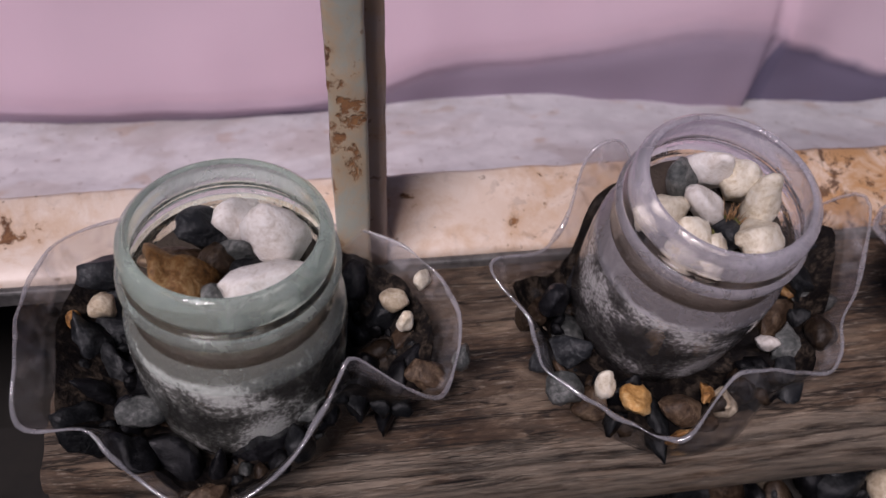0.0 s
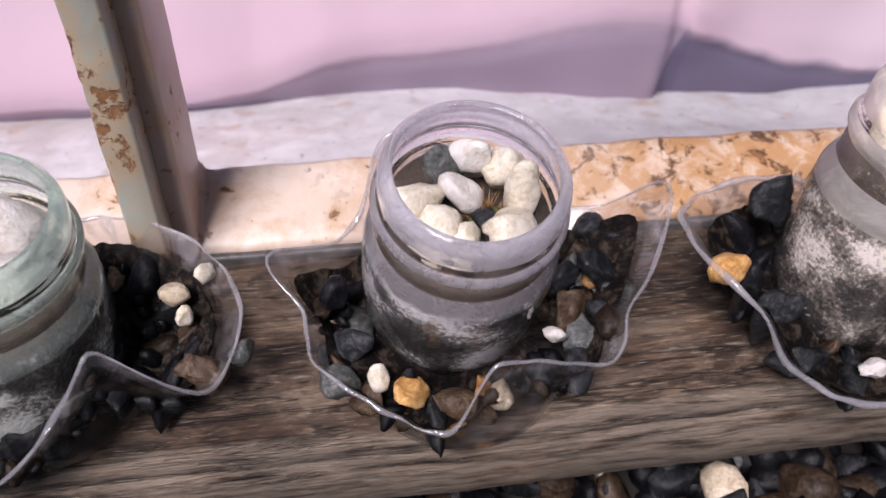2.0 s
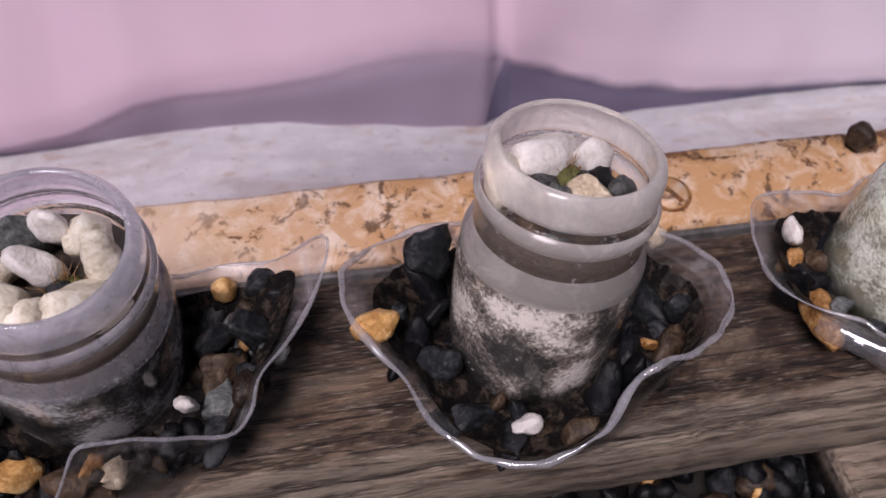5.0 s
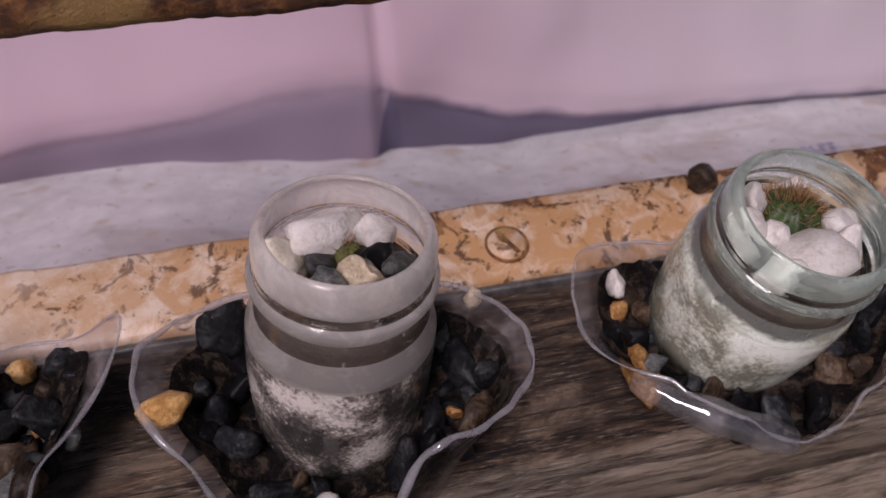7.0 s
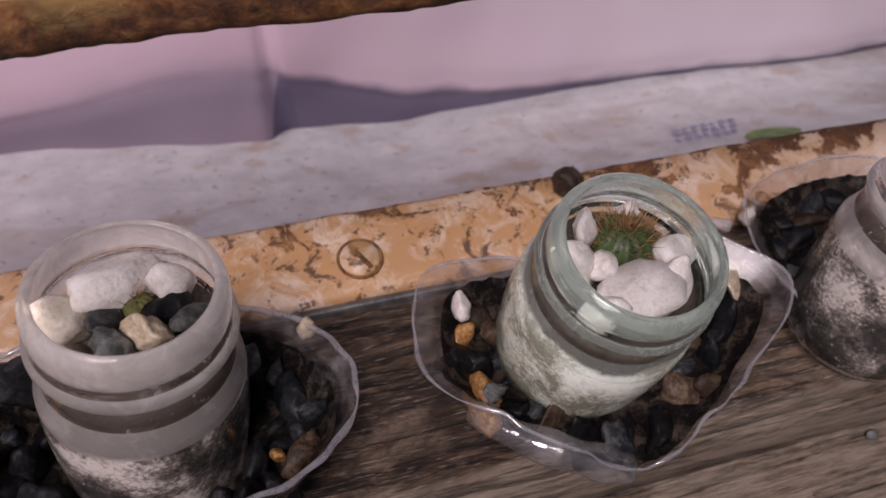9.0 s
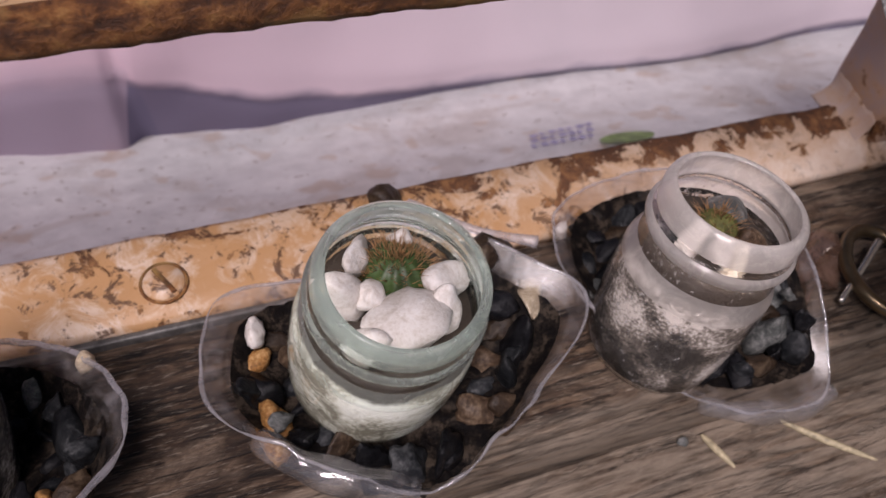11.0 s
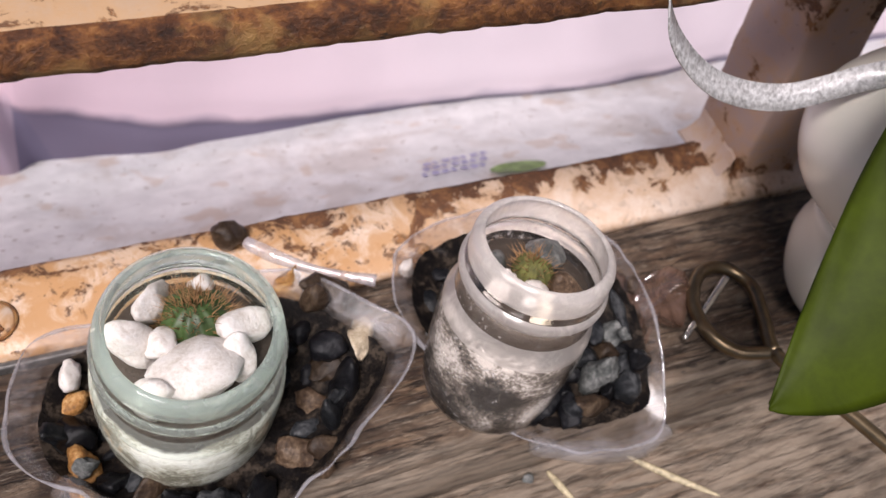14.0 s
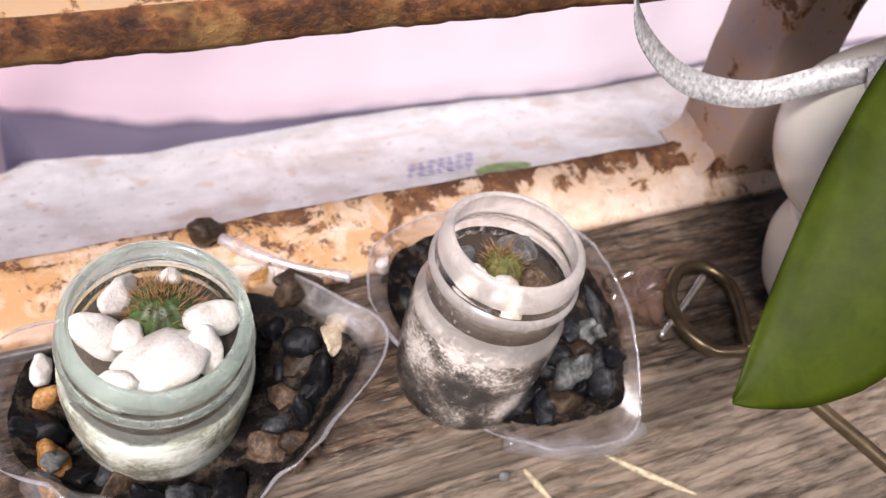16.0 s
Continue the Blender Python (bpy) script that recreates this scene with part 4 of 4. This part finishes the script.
def top_stones(k, rows, shrink=1.0):
    """Stones lying in a jar's mouth: kind, x, y, height (68 at the mouth), size in mm, turn, shape."""
    for kind, x, y, z, size, turn, shape in rows:
        p = in_jar(k, x * shrink / 1000, y * shrink / 1000, (68 - z) / 1000)
        stone(kind, *p, 1.26 * size * shrink / 1000, (turn, turn * 2, turn * 3), (1.12, 0.92, 0.9), shape, "pebbles in the jars", "in the mouth of a jar")


top_stones(0, [
    ("rust", -11, -6, 58, 9.2, 20, 3), ("white", 9, -9, 58, 8.8, 10, 8), ("white", 10, 6, 57, 8.2, 40, 9), ("white", 2, 12, 57, 6, 70, 10), ("slate", -6, 11, 56, 7, 15, 4),
    ("grey", 1, 3, 54, 6, 33, 11), ("brown", -3, 1, 54, 6, 25, 12), ("grey", -1, -13, 55, 5, 60, 13), ("brown", -14, 5, 52, 5, 5, 14), ("slate", 5, -1, 52, 6, 80, 5)])
top_stones(1, [
    ("cream", -14, 0, 57, 7.5, 12, 8), ("cream", -9, -9, 56, 6, 50, 9), ("grey", -6, 10, 57, 6, 70, 10), ("white", 1, 12, 58, 7, 30, 11), ("white", -2, 1, 57, 6, 64, 13),
    ("cream", 10, 9, 57, 7, 25, 12), ("cream", 13, 1, 57, 6.5, 40, 14), ("cream", 9, -10, 57, 8, 15, 15), ("cream", -3, -12, 55, 5, 80, 16), ("slate", 4, -5, 52, 5, 20, 5)], 0.96)
top_stones(2, [
    ("white", -3, 11, 57, 9, 8, 15), ("white", 9, 9, 57, 5.5, 40, 9), ("cream", -15, 2, 56, 6.5, 66, 10), ("slate", -5, 1, 55, 6, 20, 11), ("grey", -5, -8, 55, 5.5, 50, 12),
    ("tan", 4, -6, 57, 6, 35, 3), ("grey", 14, -2, 56, 5.5, 15, 13), ("black", 8, 3, 54, 6, 75, 4), ("brown", -11, -8, 54, 6, 28, 14), ("brown", 9, -11, 54, 5, 5, 16)])
top_stones(3, [
    ("white", 1, -8, 58, 9.0, 5, 9), ("white", -11, -12, 57, 6, 35, 10), ("white", -14, 3, 57, 7.5, 60, 8), ("white", -8, 13, 57, 6, 80, 11), ("white", -7, 1, 57, 5, 20, 12),
    ("white", 15, 2, 57, 7, 72, 13), ("white", 11, -7, 57, 6, 44, 14), ("white", 5, 16, 56, 5, 30, 15)])
top_stones(4, [
    ("white", -3, -7, 54, 5.5, 12, 11), ("white", -11, -1, 53, 5, 40, 12), ("grey", -10, 9, 53, 6, 70, 8), ("grey", 9, 9, 53, 7, 22, 9), ("black", -15, 4, 53, 5, 50, 4),
    ("cream", -2, -13, 52, 5, 35, 13), ("brown", 11, -6, 51, 6, 60, 5), ("slate", 4, 1, 49, 6, 10, 14)], 0.92)


def spiny(x, y, z, r, h, name, label, mat, spines, seed):
    """A small ribbed cactus body with straw spines."""
    rnd = random.Random(seed)
    top = new(name)
    top.matrix_basis = pose(x, y, z)
    tagged(top, label, "cactus")
    verts, faces = [], []
    nu, nv = 64, 16
    for k in range(nv + 1):
        f = math.pi * 0.5 * k / nv
        for j in range(nu):
            a = 2 * math.pi * j / nu
            rib = 1 + 0.06 * math.cos(13 * a) + 0.06 * noise.noise((math.cos(a) * 3, math.sin(a) * 3, f * 3 + seed))
            rr = r * math.cos(f) ** 0.7 * rib
            verts.append((rr * math.cos(a), rr * math.sin(a), h * math.sin(f)))
    for k in range(nv):
        for j in range(nu):
            faces.append((k * nu + j, k * nu + (j + 1) % nu, (k + 1) * nu + (j + 1) % nu, (k + 1) * nu + j))
    mesh_ob("stem", verts, faces, mat, top)
    v2, f2 = [], []
    for q in range(spines):
        a, f = rnd.uniform(0, 6.28), rnd.uniform(0.15, 1.5)
        d = Vector((math.cos(a) * math.cos(f), math.sin(a) * math.cos(f), math.sin(f)))
        p = Vector((d.x * r, d.y * r, h * math.sin(f)))
        e = p + (d + Vector((rnd.uniform(-.5, .5), rnd.uniform(-.5, .5), rnd.uniform(-.2, .4)))) * rnd.uniform(0.002, 0.0048)
        tv, tf = tube([p, (p + e) / 2, e], lambda u: 0.00016 * (1.05 - u), 4)
        f2 += [tuple(i + len(v2) for i in fc) for fc in tf]
        v2 += tv
    mesh_ob("spine_tuft", v2, f2, SPINE, top, label="straw-coloured spines")


spiny(*in_jar(3, 0.003, 0.007, 0.0185), 0.0105, 0.0125, "cactus", "small round green cactus with dry brown spines", CACTUS, 560, 3)
spiny(*in_jar(1, 0.004, -0.004, 0.018), 0.005, 0.006, "cactus", "tiny greenish cactus between cream pebbles", MOSS, 40, 5)
spiny(*in_jar(2, 0.0015, 0.005, 0.017), 0.005, 0.007, "cactus", "tiny mossy cactus between stones", MOSS, 40, 6)
spiny(*in_jar(4, 0.0025, 0.003, 0.0185), 0.0065, 0.009, "cactus", "dried olive cactus in a cloudy jar", MOSS, 160, 7)


# pebbles heaped in the cups round the jars
def heap(cx, cy, shape, count, seed, mixture):
    rnd = random.Random(seed)
    t, rad, hei = cup_rim(shape)
    placed = []
    singles = 0
    fill = ([], [], [])
    order = [m for m, _ in mixture]
    z0 = wood_top(cx, cy)
    tries = 0
    while len(placed) < count and tries < 14000:
        tries += 1
        k = rnd.randrange(len(t))
        size = rnd.uniform(0.0028, 0.0058) if len(placed) > 38 else rnd.uniform(0.0062, 0.0112)
        level = rnd.choice((0.15, 0.35, 0.55, 0.75))
        wall = 0.029 + (rad[k] - 0.029) * max(level, 0.3) ** 1.1
        front = math.sin(t[k]) < -0.45
        if front and level < 0.5:
            continue
        lo, hi = (0.018 if front else 0.0225 if level < 0.5 else 0.0275) + size * 0.6, wall - size * 0.65
        if hi <= lo:
            continue
        r = rnd.uniform(lo, hi)
        z = z0 + size * 0.6 + 0.002 + level * max(0, hei[k] * 0.72 - size)
        if z < z0 + size * 0.6 + (r - 0.031) * 0.5:
            z = z0 + size * 0.6 + (r - 0.031) * 0.5
        p = Vector((cx + r * math.cos(t[k]), cy + r * math.sin(t[k]), z))
        if any((p - q).length < 0.56 * (size + s) for q, s in placed):
            continue
        placed.append((p, size))
        kind = rnd.choices([m for m, _ in mixture], [w for _, w in mixture])[0]
        turn = (rnd.uniform(0, 360), rnd.uniform(0, 360), rnd.uniform(0, 360))
        which = rnd.randrange(18)
        if level > 0.5 and singles < 34:
            singles += 1
            stone(kind, *p, size, turn, (rnd.uniform(0.9, 1.35), rnd.uniform(0.75, 1.0), rnd.uniform(0.6, 1.0)), which, "pebbles in the cups")
        else:
            vs, fs, ms = fill
            which = 18 + which % 6
            o = len(vs)
            m = Matrix.LocRotScale(p, Euler([radians(a) for a in turn]), Vector((size, size, size)))
            vs += [m @ v.co for v in STONE_MESHES[which].vertices]
            new_faces = [tuple(i + o for i in q.vertices) for q in STONE_MESHES[which].polygons]
            fs += new_faces
            ms += [order.index(kind)] * len(new_faces)
    g = mesh_ob("pebble_fill", fill[0], fill[1], [STONES[m] for m in order])
    g.data.polygons.foreach_set("material_index", fill[2])
    tagged(g, "small dark wet pebbles filling the bottom of a cup", "pebbles", kind="stuff")
    # grit in the bottom of the cup
    verts, faces = [], []
    rings = 9
    n = len(t)
    for k in range(rings + 1):
        s = k / rings
        for a, r, h in zip(t, rad, hei):
            rr = 0.001 + (min(r, 0.029 + (r - 0.029) * 0.76) - 0.0022) * s
            wall_z = max(0.0, h) * (max(0.0, rr - 0.029) / max(0.001, r - 0.029)) ** 0.82
            z = z0 + max(0.004 + max(0.0, min(0.45 * h, 0.015)) * (0.35 + 0.65 * s), wall_z + 0.003) + 0.0018 * noise.noise((math.cos(a) * rr * 300, math.sin(a) * rr * 300, seed))
            verts.append((cx + rr * math.cos(a), cy + rr * math.sin(a), z))
    for k in range(rings):
        for j in range(n):
            faces.append((k * n + j, k * n + (j + 1) % n, (k + 1) * n + (j + 1) % n, (k + 1) * n + j))
    g = mesh_ob("grit", verts, faces, SOIL)
    tagged(g, "dark wet grit in the bottom of a cup", "grit", kind="stuff")


MIX = [("black", 4), ("slate", 4.2), ("brown", 4.6), ("grey", 1.1), ("tan", 0.6), ("rust", 0.5), ("ochre", 0.06)]
WET = [("black", 6.5), ("slate", 4.5), ("brown", 2.2), ("grey", 0.35), ("tan", 0.0), ("rust", 0.12), ("ochre", 0.0)]
for k, (cx, cy, shape, _) in enumerate(CUPS):
    heap(cx, cy, shape, (230, 180, 210, 190, 150)[k], 40 + k, MIX if k == 1 else WET)

# single stones that stand out
for kind, x, y, z, size, turn, shape in (
        ("ochre", 0.1262, -0.0105, 0.0365, 8.0, 10, 8), ("slate", 0.1450, 0.0065, 0.0470, 9.5, 60, 3), ("slate", 0.092, 0.002, 0.027, 10.0, 20, 6), ("brown", 0.0905, -0.019, 0.027, 5.5, 75, 9),
        ("white", 0.0745, -0.020, 0.026, 4.0, 33, 10), ("ochre", 0.033, -0.0315, 0.022, 6.5, 15, 11), ("grey", 0.0145, -0.026, 0.022, 6.5, 62, 12), ("black", 0.015, -0.005, 0.034, 6.5, 35, 13),
        ("cream", 0.0250, -0.0275, 0.024, 4.6, 44, 14), ("ochre", 0.084, 0.020, 0.027, 6.0, 28, 15), ("slate", 0.095, 0.019, 0.028, 6.0, 52, 16), ("white", 0.163, -0.0375, 0.019, 4.8, 5, 17),
        ("tan", -0.0285, 0.004, 0.030, 4.4, 18, 9), ("cream", -0.020, 0.008, 0.033, 3.6, 71, 10), ("cream", -0.026, -0.002, 0.027, 4.0, 36, 13), ("brown", -0.021, -0.016, 0.020, 8.0, 12, 6),
        ("grey", -0.011, -0.011, 0.020, 5.0, 80, 11)):
    stone(kind, x, y, z, size / 1000, (turn, 2 * turn, 3 * turn), (1, 1, 1), shape, "pebbles in the cups")
for kind, x, y, z, size, turn, shape in (
        ("tan", -0.108, 0.010, 0.030, 5.0, 22, 12), ("rust", -0.116, 0.008, 0.026, 4.0, 48, 13), ("grey", -0.094, -0.024, 0.026, 6.5, 70, 14), ("black", -0.096, -0.034, 0.022, 9.0, 31, 3),
        ("brown", -0.078, -0.046, 0.018, 6.5, 57, 0), ("slate", -0.109, 0.021, 0.032, 8.0, 9, 15), ("white", 0.265, 0.014, 0.028, 5.6, 82, 10), ("slate", 0.259, -0.004, 0.025, 7.0, 25, 6),
        ("grey", 0.267, -0.016, 0.024, 4.4, 46, 3), ("brown", 0.322, 0.064, 0.0245, 7.5, 66, 12), ("black", 0.343, 0.004, 0.026, 6.5, 13, 9), ("brown", 0.343, 0.020, 0.032, 8.0, 38, 8),
        ("rust", 0.337, 0.030, 0.031, 7.5, 64, 3), ("slate", 0.340, -0.014, 0.020, 6.0, 77, 6), ("rust", 0.203, -0.020, 0.024, 3.6, 29, 11), ("slate", 0.214, -0.012, 0.028, 6.5, 55, 0), ("tan", 0.217, 0.014, 0.033, 4.2, 40, 15),
        ("rust", 0.389, 0.038, 0.024, 4.0, 19, 10), ("white", 0.381, 0.034, 0.020, 5.0, 61, 0), ("slate", 0.417, -0.036, 0.013, 5.0, 34, 9), ("black", 0.432, -0.033, 0.013, 4.8, 72, 3),
        ("black", 0.447, -0.026, 0.017, 5.2, 50, 6), ("grey", 0.444, -0.018, 0.022, 3.8, 24, 0)):
    stone(kind, x, y, z, size / 1000, (turn, 2 * turn, 3 * turn), (1, 1, 1), shape, "pebbles in the cups")

stone("tan", 0.3545, 0.004, 0.027, 0.0085, (20, 10, 65), (1.5, 0.6, 0.6), 3, "pebbles in the cups")
stone("brown", 0.3490, 0.024, 0.030, 0.0105, (10, 30, 20), (1.2, 0.9, 0.8), 6, "pebbles in the cups")

# gravel on the ground before the plank
rnd = random.Random(77)
cells = {}
for q in range(1700):
    x, y = rnd.uniform(-0.25, 0.285), rnd.uniform(-0.20, -0.005)
    s = rnd.uniform(0.005, 0.014)
    me = STONE_MESHES[rnd.randrange(18, 24)]
    m = Matrix.LocRotScale((x, y, -0.056 + rnd.uniform(-0.006, 0.003)), Euler((rnd.uniform(0, 6), rnd.uniform(0, 6), rnd.uniform(0, 6))), (s, s, s))
    kind = rnd.choices(("black", "slate", "brown", "grey", "tan", "rust", "ochre"), (11, 4, 3, 0.15, 0.1, 0.4, 0.3))[0]
    vs, fs = cells.setdefault(kind, ([], []))
    o = len(vs)
    vs += [m @ v.co for v in me.vertices]
    fs += [tuple(i + o for i in p.vertices) for p in me.polygons]
for kind, (vs, fs) in cells.items():
    tagged(mesh_ob("gravel", vs, fs, STONES[kind]), "loose dark mixed river gravel below the plank", "gravel", kind="stuff")
bm = bmesh.new()
bmesh.ops.create_grid(bm, x_segments=40, y_segments=12, size=0.5)
for v in bm.verts:
    v.co = (0.25 + v.co.x * 1.3, -0.12 + v.co.y * 0.32, -0.062 + 0.003 * noise.noise(v.co * 40))
tagged(part("gravel_tray", bm, DARK, None, "", True), "dark wet earth under loose gravel", "tray", kind="structure")


# ---- far end: wire hook, shard, crumb, vase, ribbon, leaf ----
def build_hook():
    ctrl = [(0.532, -0.125, 0.006), (0.524, -0.092, 0.006), (0.516, -0.064, 0.006), (0.506, -0.036, 0.007), (0.511, -0.020, 0.008), (0.516, -0.004, 0.009), (0.510, 0.007, 0.010),
            (0.498, 0.007, 0.011), (0.487, -0.004, 0.011), (0.484, -0.019, 0.010), (0.490, -0.030, 0.009), (0.501, -0.035, 0.010)]
    line = spline(ctrl, 10)
    top = new("wire_hook")
    tagged(top, "thick tarnished wire bent into a hook loop", "hook")
    for name, run in (("shank", line[:32]), ("loop", line[31:])):
        v, f = tube(run, 0.0027, 14)
        mesh_ob(name, v, f, WIRE, top)
    v, f = tube(spline([(0.502, -0.002, 0.016), (0.489, -0.010, 0.012), (0.475, -0.018, 0.007)], 6), lambda u: 0.0016 - 0.0005 * u, 8)
    tagged(mesh_ob("wire_pin", v, f, PIN), "short shiny cut end of a wire pin", "pin")


def build_shard():
    """A curled piece of brownish plastic lying on the plank."""
    verts, faces = [], []
    n, m = 26, 8
    for k in range(n + 1):
        a = 2.0 * math.pi * k / n
        r = 0.020 + 0.006 * math.cos(3 * a + 0.5) + 0.003 * math.sin(5 * a)
        for j in range(m + 1):
            s = j / m
            x, y = 0.463 + r * s * math.cos(a), 0.000 + r * s * 0.9 * math.sin(a)
            verts.append((x, y, wood_top(x, y) + 0.0015 + 0.013 * s ** 3 * (1 + math.sin(3 * a)) * 0.5))
    for k in range(n):
        for j in range(m):
            a = k * (m + 1) + j
            faces.append((a, a + m + 1, a + m + 2, a + 1))
    ob = mesh_ob("plastic_shard", verts, faces, SHARD)
    sol = ob.modifiers.new("thick", "SOLIDIFY")
    sol.thickness = 0.0008
    tagged(ob, "curled brownish plastic scrap on the plank", "scrap")
    for kind, x, y, s, k in (("brown", 0.467, 0.009, 6.0, 8), ("brown", 0.455, -0.006, 7.0, 12), ("brown", 0.459, 0.016, 4.5, 14)):
        stone(kind, x, y, wood_top(x, y) + 0.006, s / 1000, (k * 20, k * 30, k), (1, 1, 0.8), k, "", "on a plastic scrap")


STRAW = plain("dry_straw", (0.46, 0.39, 0.25), 0.6, 0, 0.5, 500)
SHARD = clear_mat("brown_plastic_film", 0.62, (0.36, 0.23, 0.17), 0.3, (0.9, 0.85, 0.8), 0.12, 1.5, 0.0, (0.16, 0.09, 0.06), 0.06)
build_hook()
build_shard()


def build_vase():
    prof = [(0.0, 0.020), (0.003, 0.025), (0.012, 0.031), (0.028, 0.0345), (0.040, 0.032), (0.047, 0.030), (0.053, 0.036), (0.064, 0.046), (0.078, 0.0498), (0.090, 0.0465),
            (0.101, 0.038), (0.110, 0.030), (0.116, 0.027), (0.130, 0.029), (0.131, 0.0272), (0.116, 0.025), (0.101, 0.035), (0.078, 0.047), (0.047, 0.027), (0.02, 0.03), (0.004, 0.015)]
    cx, cy = 0.554, -0.022
    z0 = wood_top(cx, cy) + 0.0015
    top = new("vase")
    top.matrix_basis = pose(cx, cy, z0)
    tagged(top, "milky white double-bulged glass vase", "vase")
    seg = 80
    for name, rows in (("body", [p for p in prof if p[0] >= 0.047]), ("foot", [p for p in prof[:6]] + [(0.0475, 0.010)])):
        pts = spline([(r, 0, z) for z, r in rows], 4)
        verts, faces = [], []
        for p in pts:
            verts += [(p.x * math.cos(2 * math.pi * j / seg), p.x * math.sin(2 * math.pi * j / seg), p.z) for j in range(seg)]
        for k in range(len(pts) - 1):
            for j in range(seg):
                faces.append((k * seg + j, k * seg + (j + 1) % seg, (k + 1) * seg + (j + 1) % seg, (k + 1) * seg + j))
        faces.append(tuple(range(seg))[::-1])
        faces.append(tuple((len(pts) - 1) * seg + j for j in range(seg)))
        mesh_ob(name, verts, faces, VASE, top)
    return cx, cy, z0


def strip(ctrl, width, normal, name, parent=None, per=10):
    """A ribbon along a curve; it lies across the given direction."""
    pts = spline(ctrl, per)
    verts, faces = [], []
    for k, p in enumerate(pts):
        w = Vector(normal).normalized() * width / 2
        verts += [p - w, p + w]
    for k in range(len(pts) - 1):
        faces.append((2 * k, 2 * k + 2, 2 * k + 3, 2 * k + 1))
    ob = mesh_ob(name, verts, faces, RIBBON, parent)
    s = ob.modifiers.new("thick", "SOLIDIFY")
    s.thickness = 0.0005
    return ob


vx, vy, vz = build_vase()
rib = new("ribbon")
tagged(rib, "silver glitter ribbon tied in a bow round a vase neck", "ribbon")
ring = [(vx + 0.0290 * math.cos(a), vy + 0.0290 * math.sin(a), vz + 0.114) for a in [2 * math.pi * k / 24 for k in range(25)]]
strip(ring, 0.011, (0, 0, 1), "band", rib, 2)
strip([(0.531, -0.016, 0.119), (0.517, -0.004, 0.109), (0.490, 0.000, 0.103), (0.464, 0.001, 0.110), (0.445, 0.001, 0.124), (0.433, 0.000, 0.141), (0.436, 0.004, 0.158), (0.460, 0.000, 0.168)], 0.0085, (0.15, 0.6, 0.8), "tail", rib)
strip([(0.520, -0.012, 0.110), (0.526, -0.016, 0.117), (0.535, -0.020, 0.119), (0.541, -0.018, 0.113)], 0.013, (0.1, 0.5, 0.8), "knot", rib)

# purple paper tuft in the vase
verts, faces = [], []
for k in range(41):
    a = 2 * math.pi * k / 40
    for j in range(7):
        s = j / 6
        r = 0.0265 + 0.024 * s + 0.005 * s * math.sin(9 * a)
        verts.append((vx + r * math.cos(a), vy + r * math.sin(a), vz + 0.126 + 0.05 * s + 0.006 * s * math.cos(7 * a)))
for k in range(40):
    for j in range(6):
        a = k * 7 + j
        faces.append((a, a + 7, a + 8, a + 1))
ob = mesh_ob("paper_wrap", verts, faces, PURPLE)
ob.modifiers.new("thick", "SOLIDIFY").thickness = 0.0006
tagged(ob, "crinkled purple paper wrap in the vase mouth", "wrap")


def build_leaf():
    tip, tail = Vector((0.4290, -0.0865, 0.0815)), Vector((0.5240, -0.0545, 0.180))
    axis = tail - tip
    side = Vector((0.127, 0.698, 0.704)).normalized()
    nrm = axis.cross(side).normalized()
    n, m = 40, 16
    top = new("leaf")
    tagged(top, "broad glossy green leaf with a pale tip", "leaf")
    verts, faces = [], []
    for k in range(n + 1):
        s = k / n
        w = 0.0384 * (math.sin(math.pi * min(1.0, s * 0.97 + 0.006)) ** 0.92)
        for j in range(m + 1):
            u = 2 * j / m - 1
            p = tip + axis * s + side * (w * u) - nrm * (0.005 * u * u * w / 0.033 + 0.0025 * math.sin(5 * s + 1)) - nrm * 0.0006 * abs(math.sin(22 * (s - abs(u) * 0.18))) * abs(u)
            verts.append(p)
    for k in range(n):
        for j in range(m):
            a = k * (m + 1) + j
            faces.append((a, a + m + 1, a + m + 2, a + 1))
    ob = mesh_ob("blade", verts, faces, LEAF, top)
    ob.modifiers.new("thick", "SOLIDIFY").thickness = 0.0006
    v, f = tube(spline([tail, tail + axis * 0.2 + Vector((0, 0.02, 0)), Vector((vx + 0.02, vy, vz + 0.20)), Vector((vx, vy, vz + 0.15)), Vector((vx, vy, vz + 0.006))], 8), 0.0018, 8)
    mesh_ob("stalk", v, f, VEIN, top)


build_leaf()
stone("grey", 0.4090, -0.0345, -0.0320, 0.0028, (10, 20, 30), (1, 1, 1), 0, "", "on the lower board")

for pts in ([(0.417, -0.0345), (0.419, -0.041), (0.422, -0.050)], [(0.450, -0.0385), (0.462, -0.051), (0.476, -0.064)]):
    v, f = tube(spline([(x, y, low_top(x, y) + 0.0012) for x, y in pts], 6), lambda u: 0.0004 + 0.0011 * math.sin(3.0 * u + 0.1), 6)
    tagged(mesh_ob("straw_shred", v, f, STRAW), "pale yellow straw shred on the lower board", "straw")
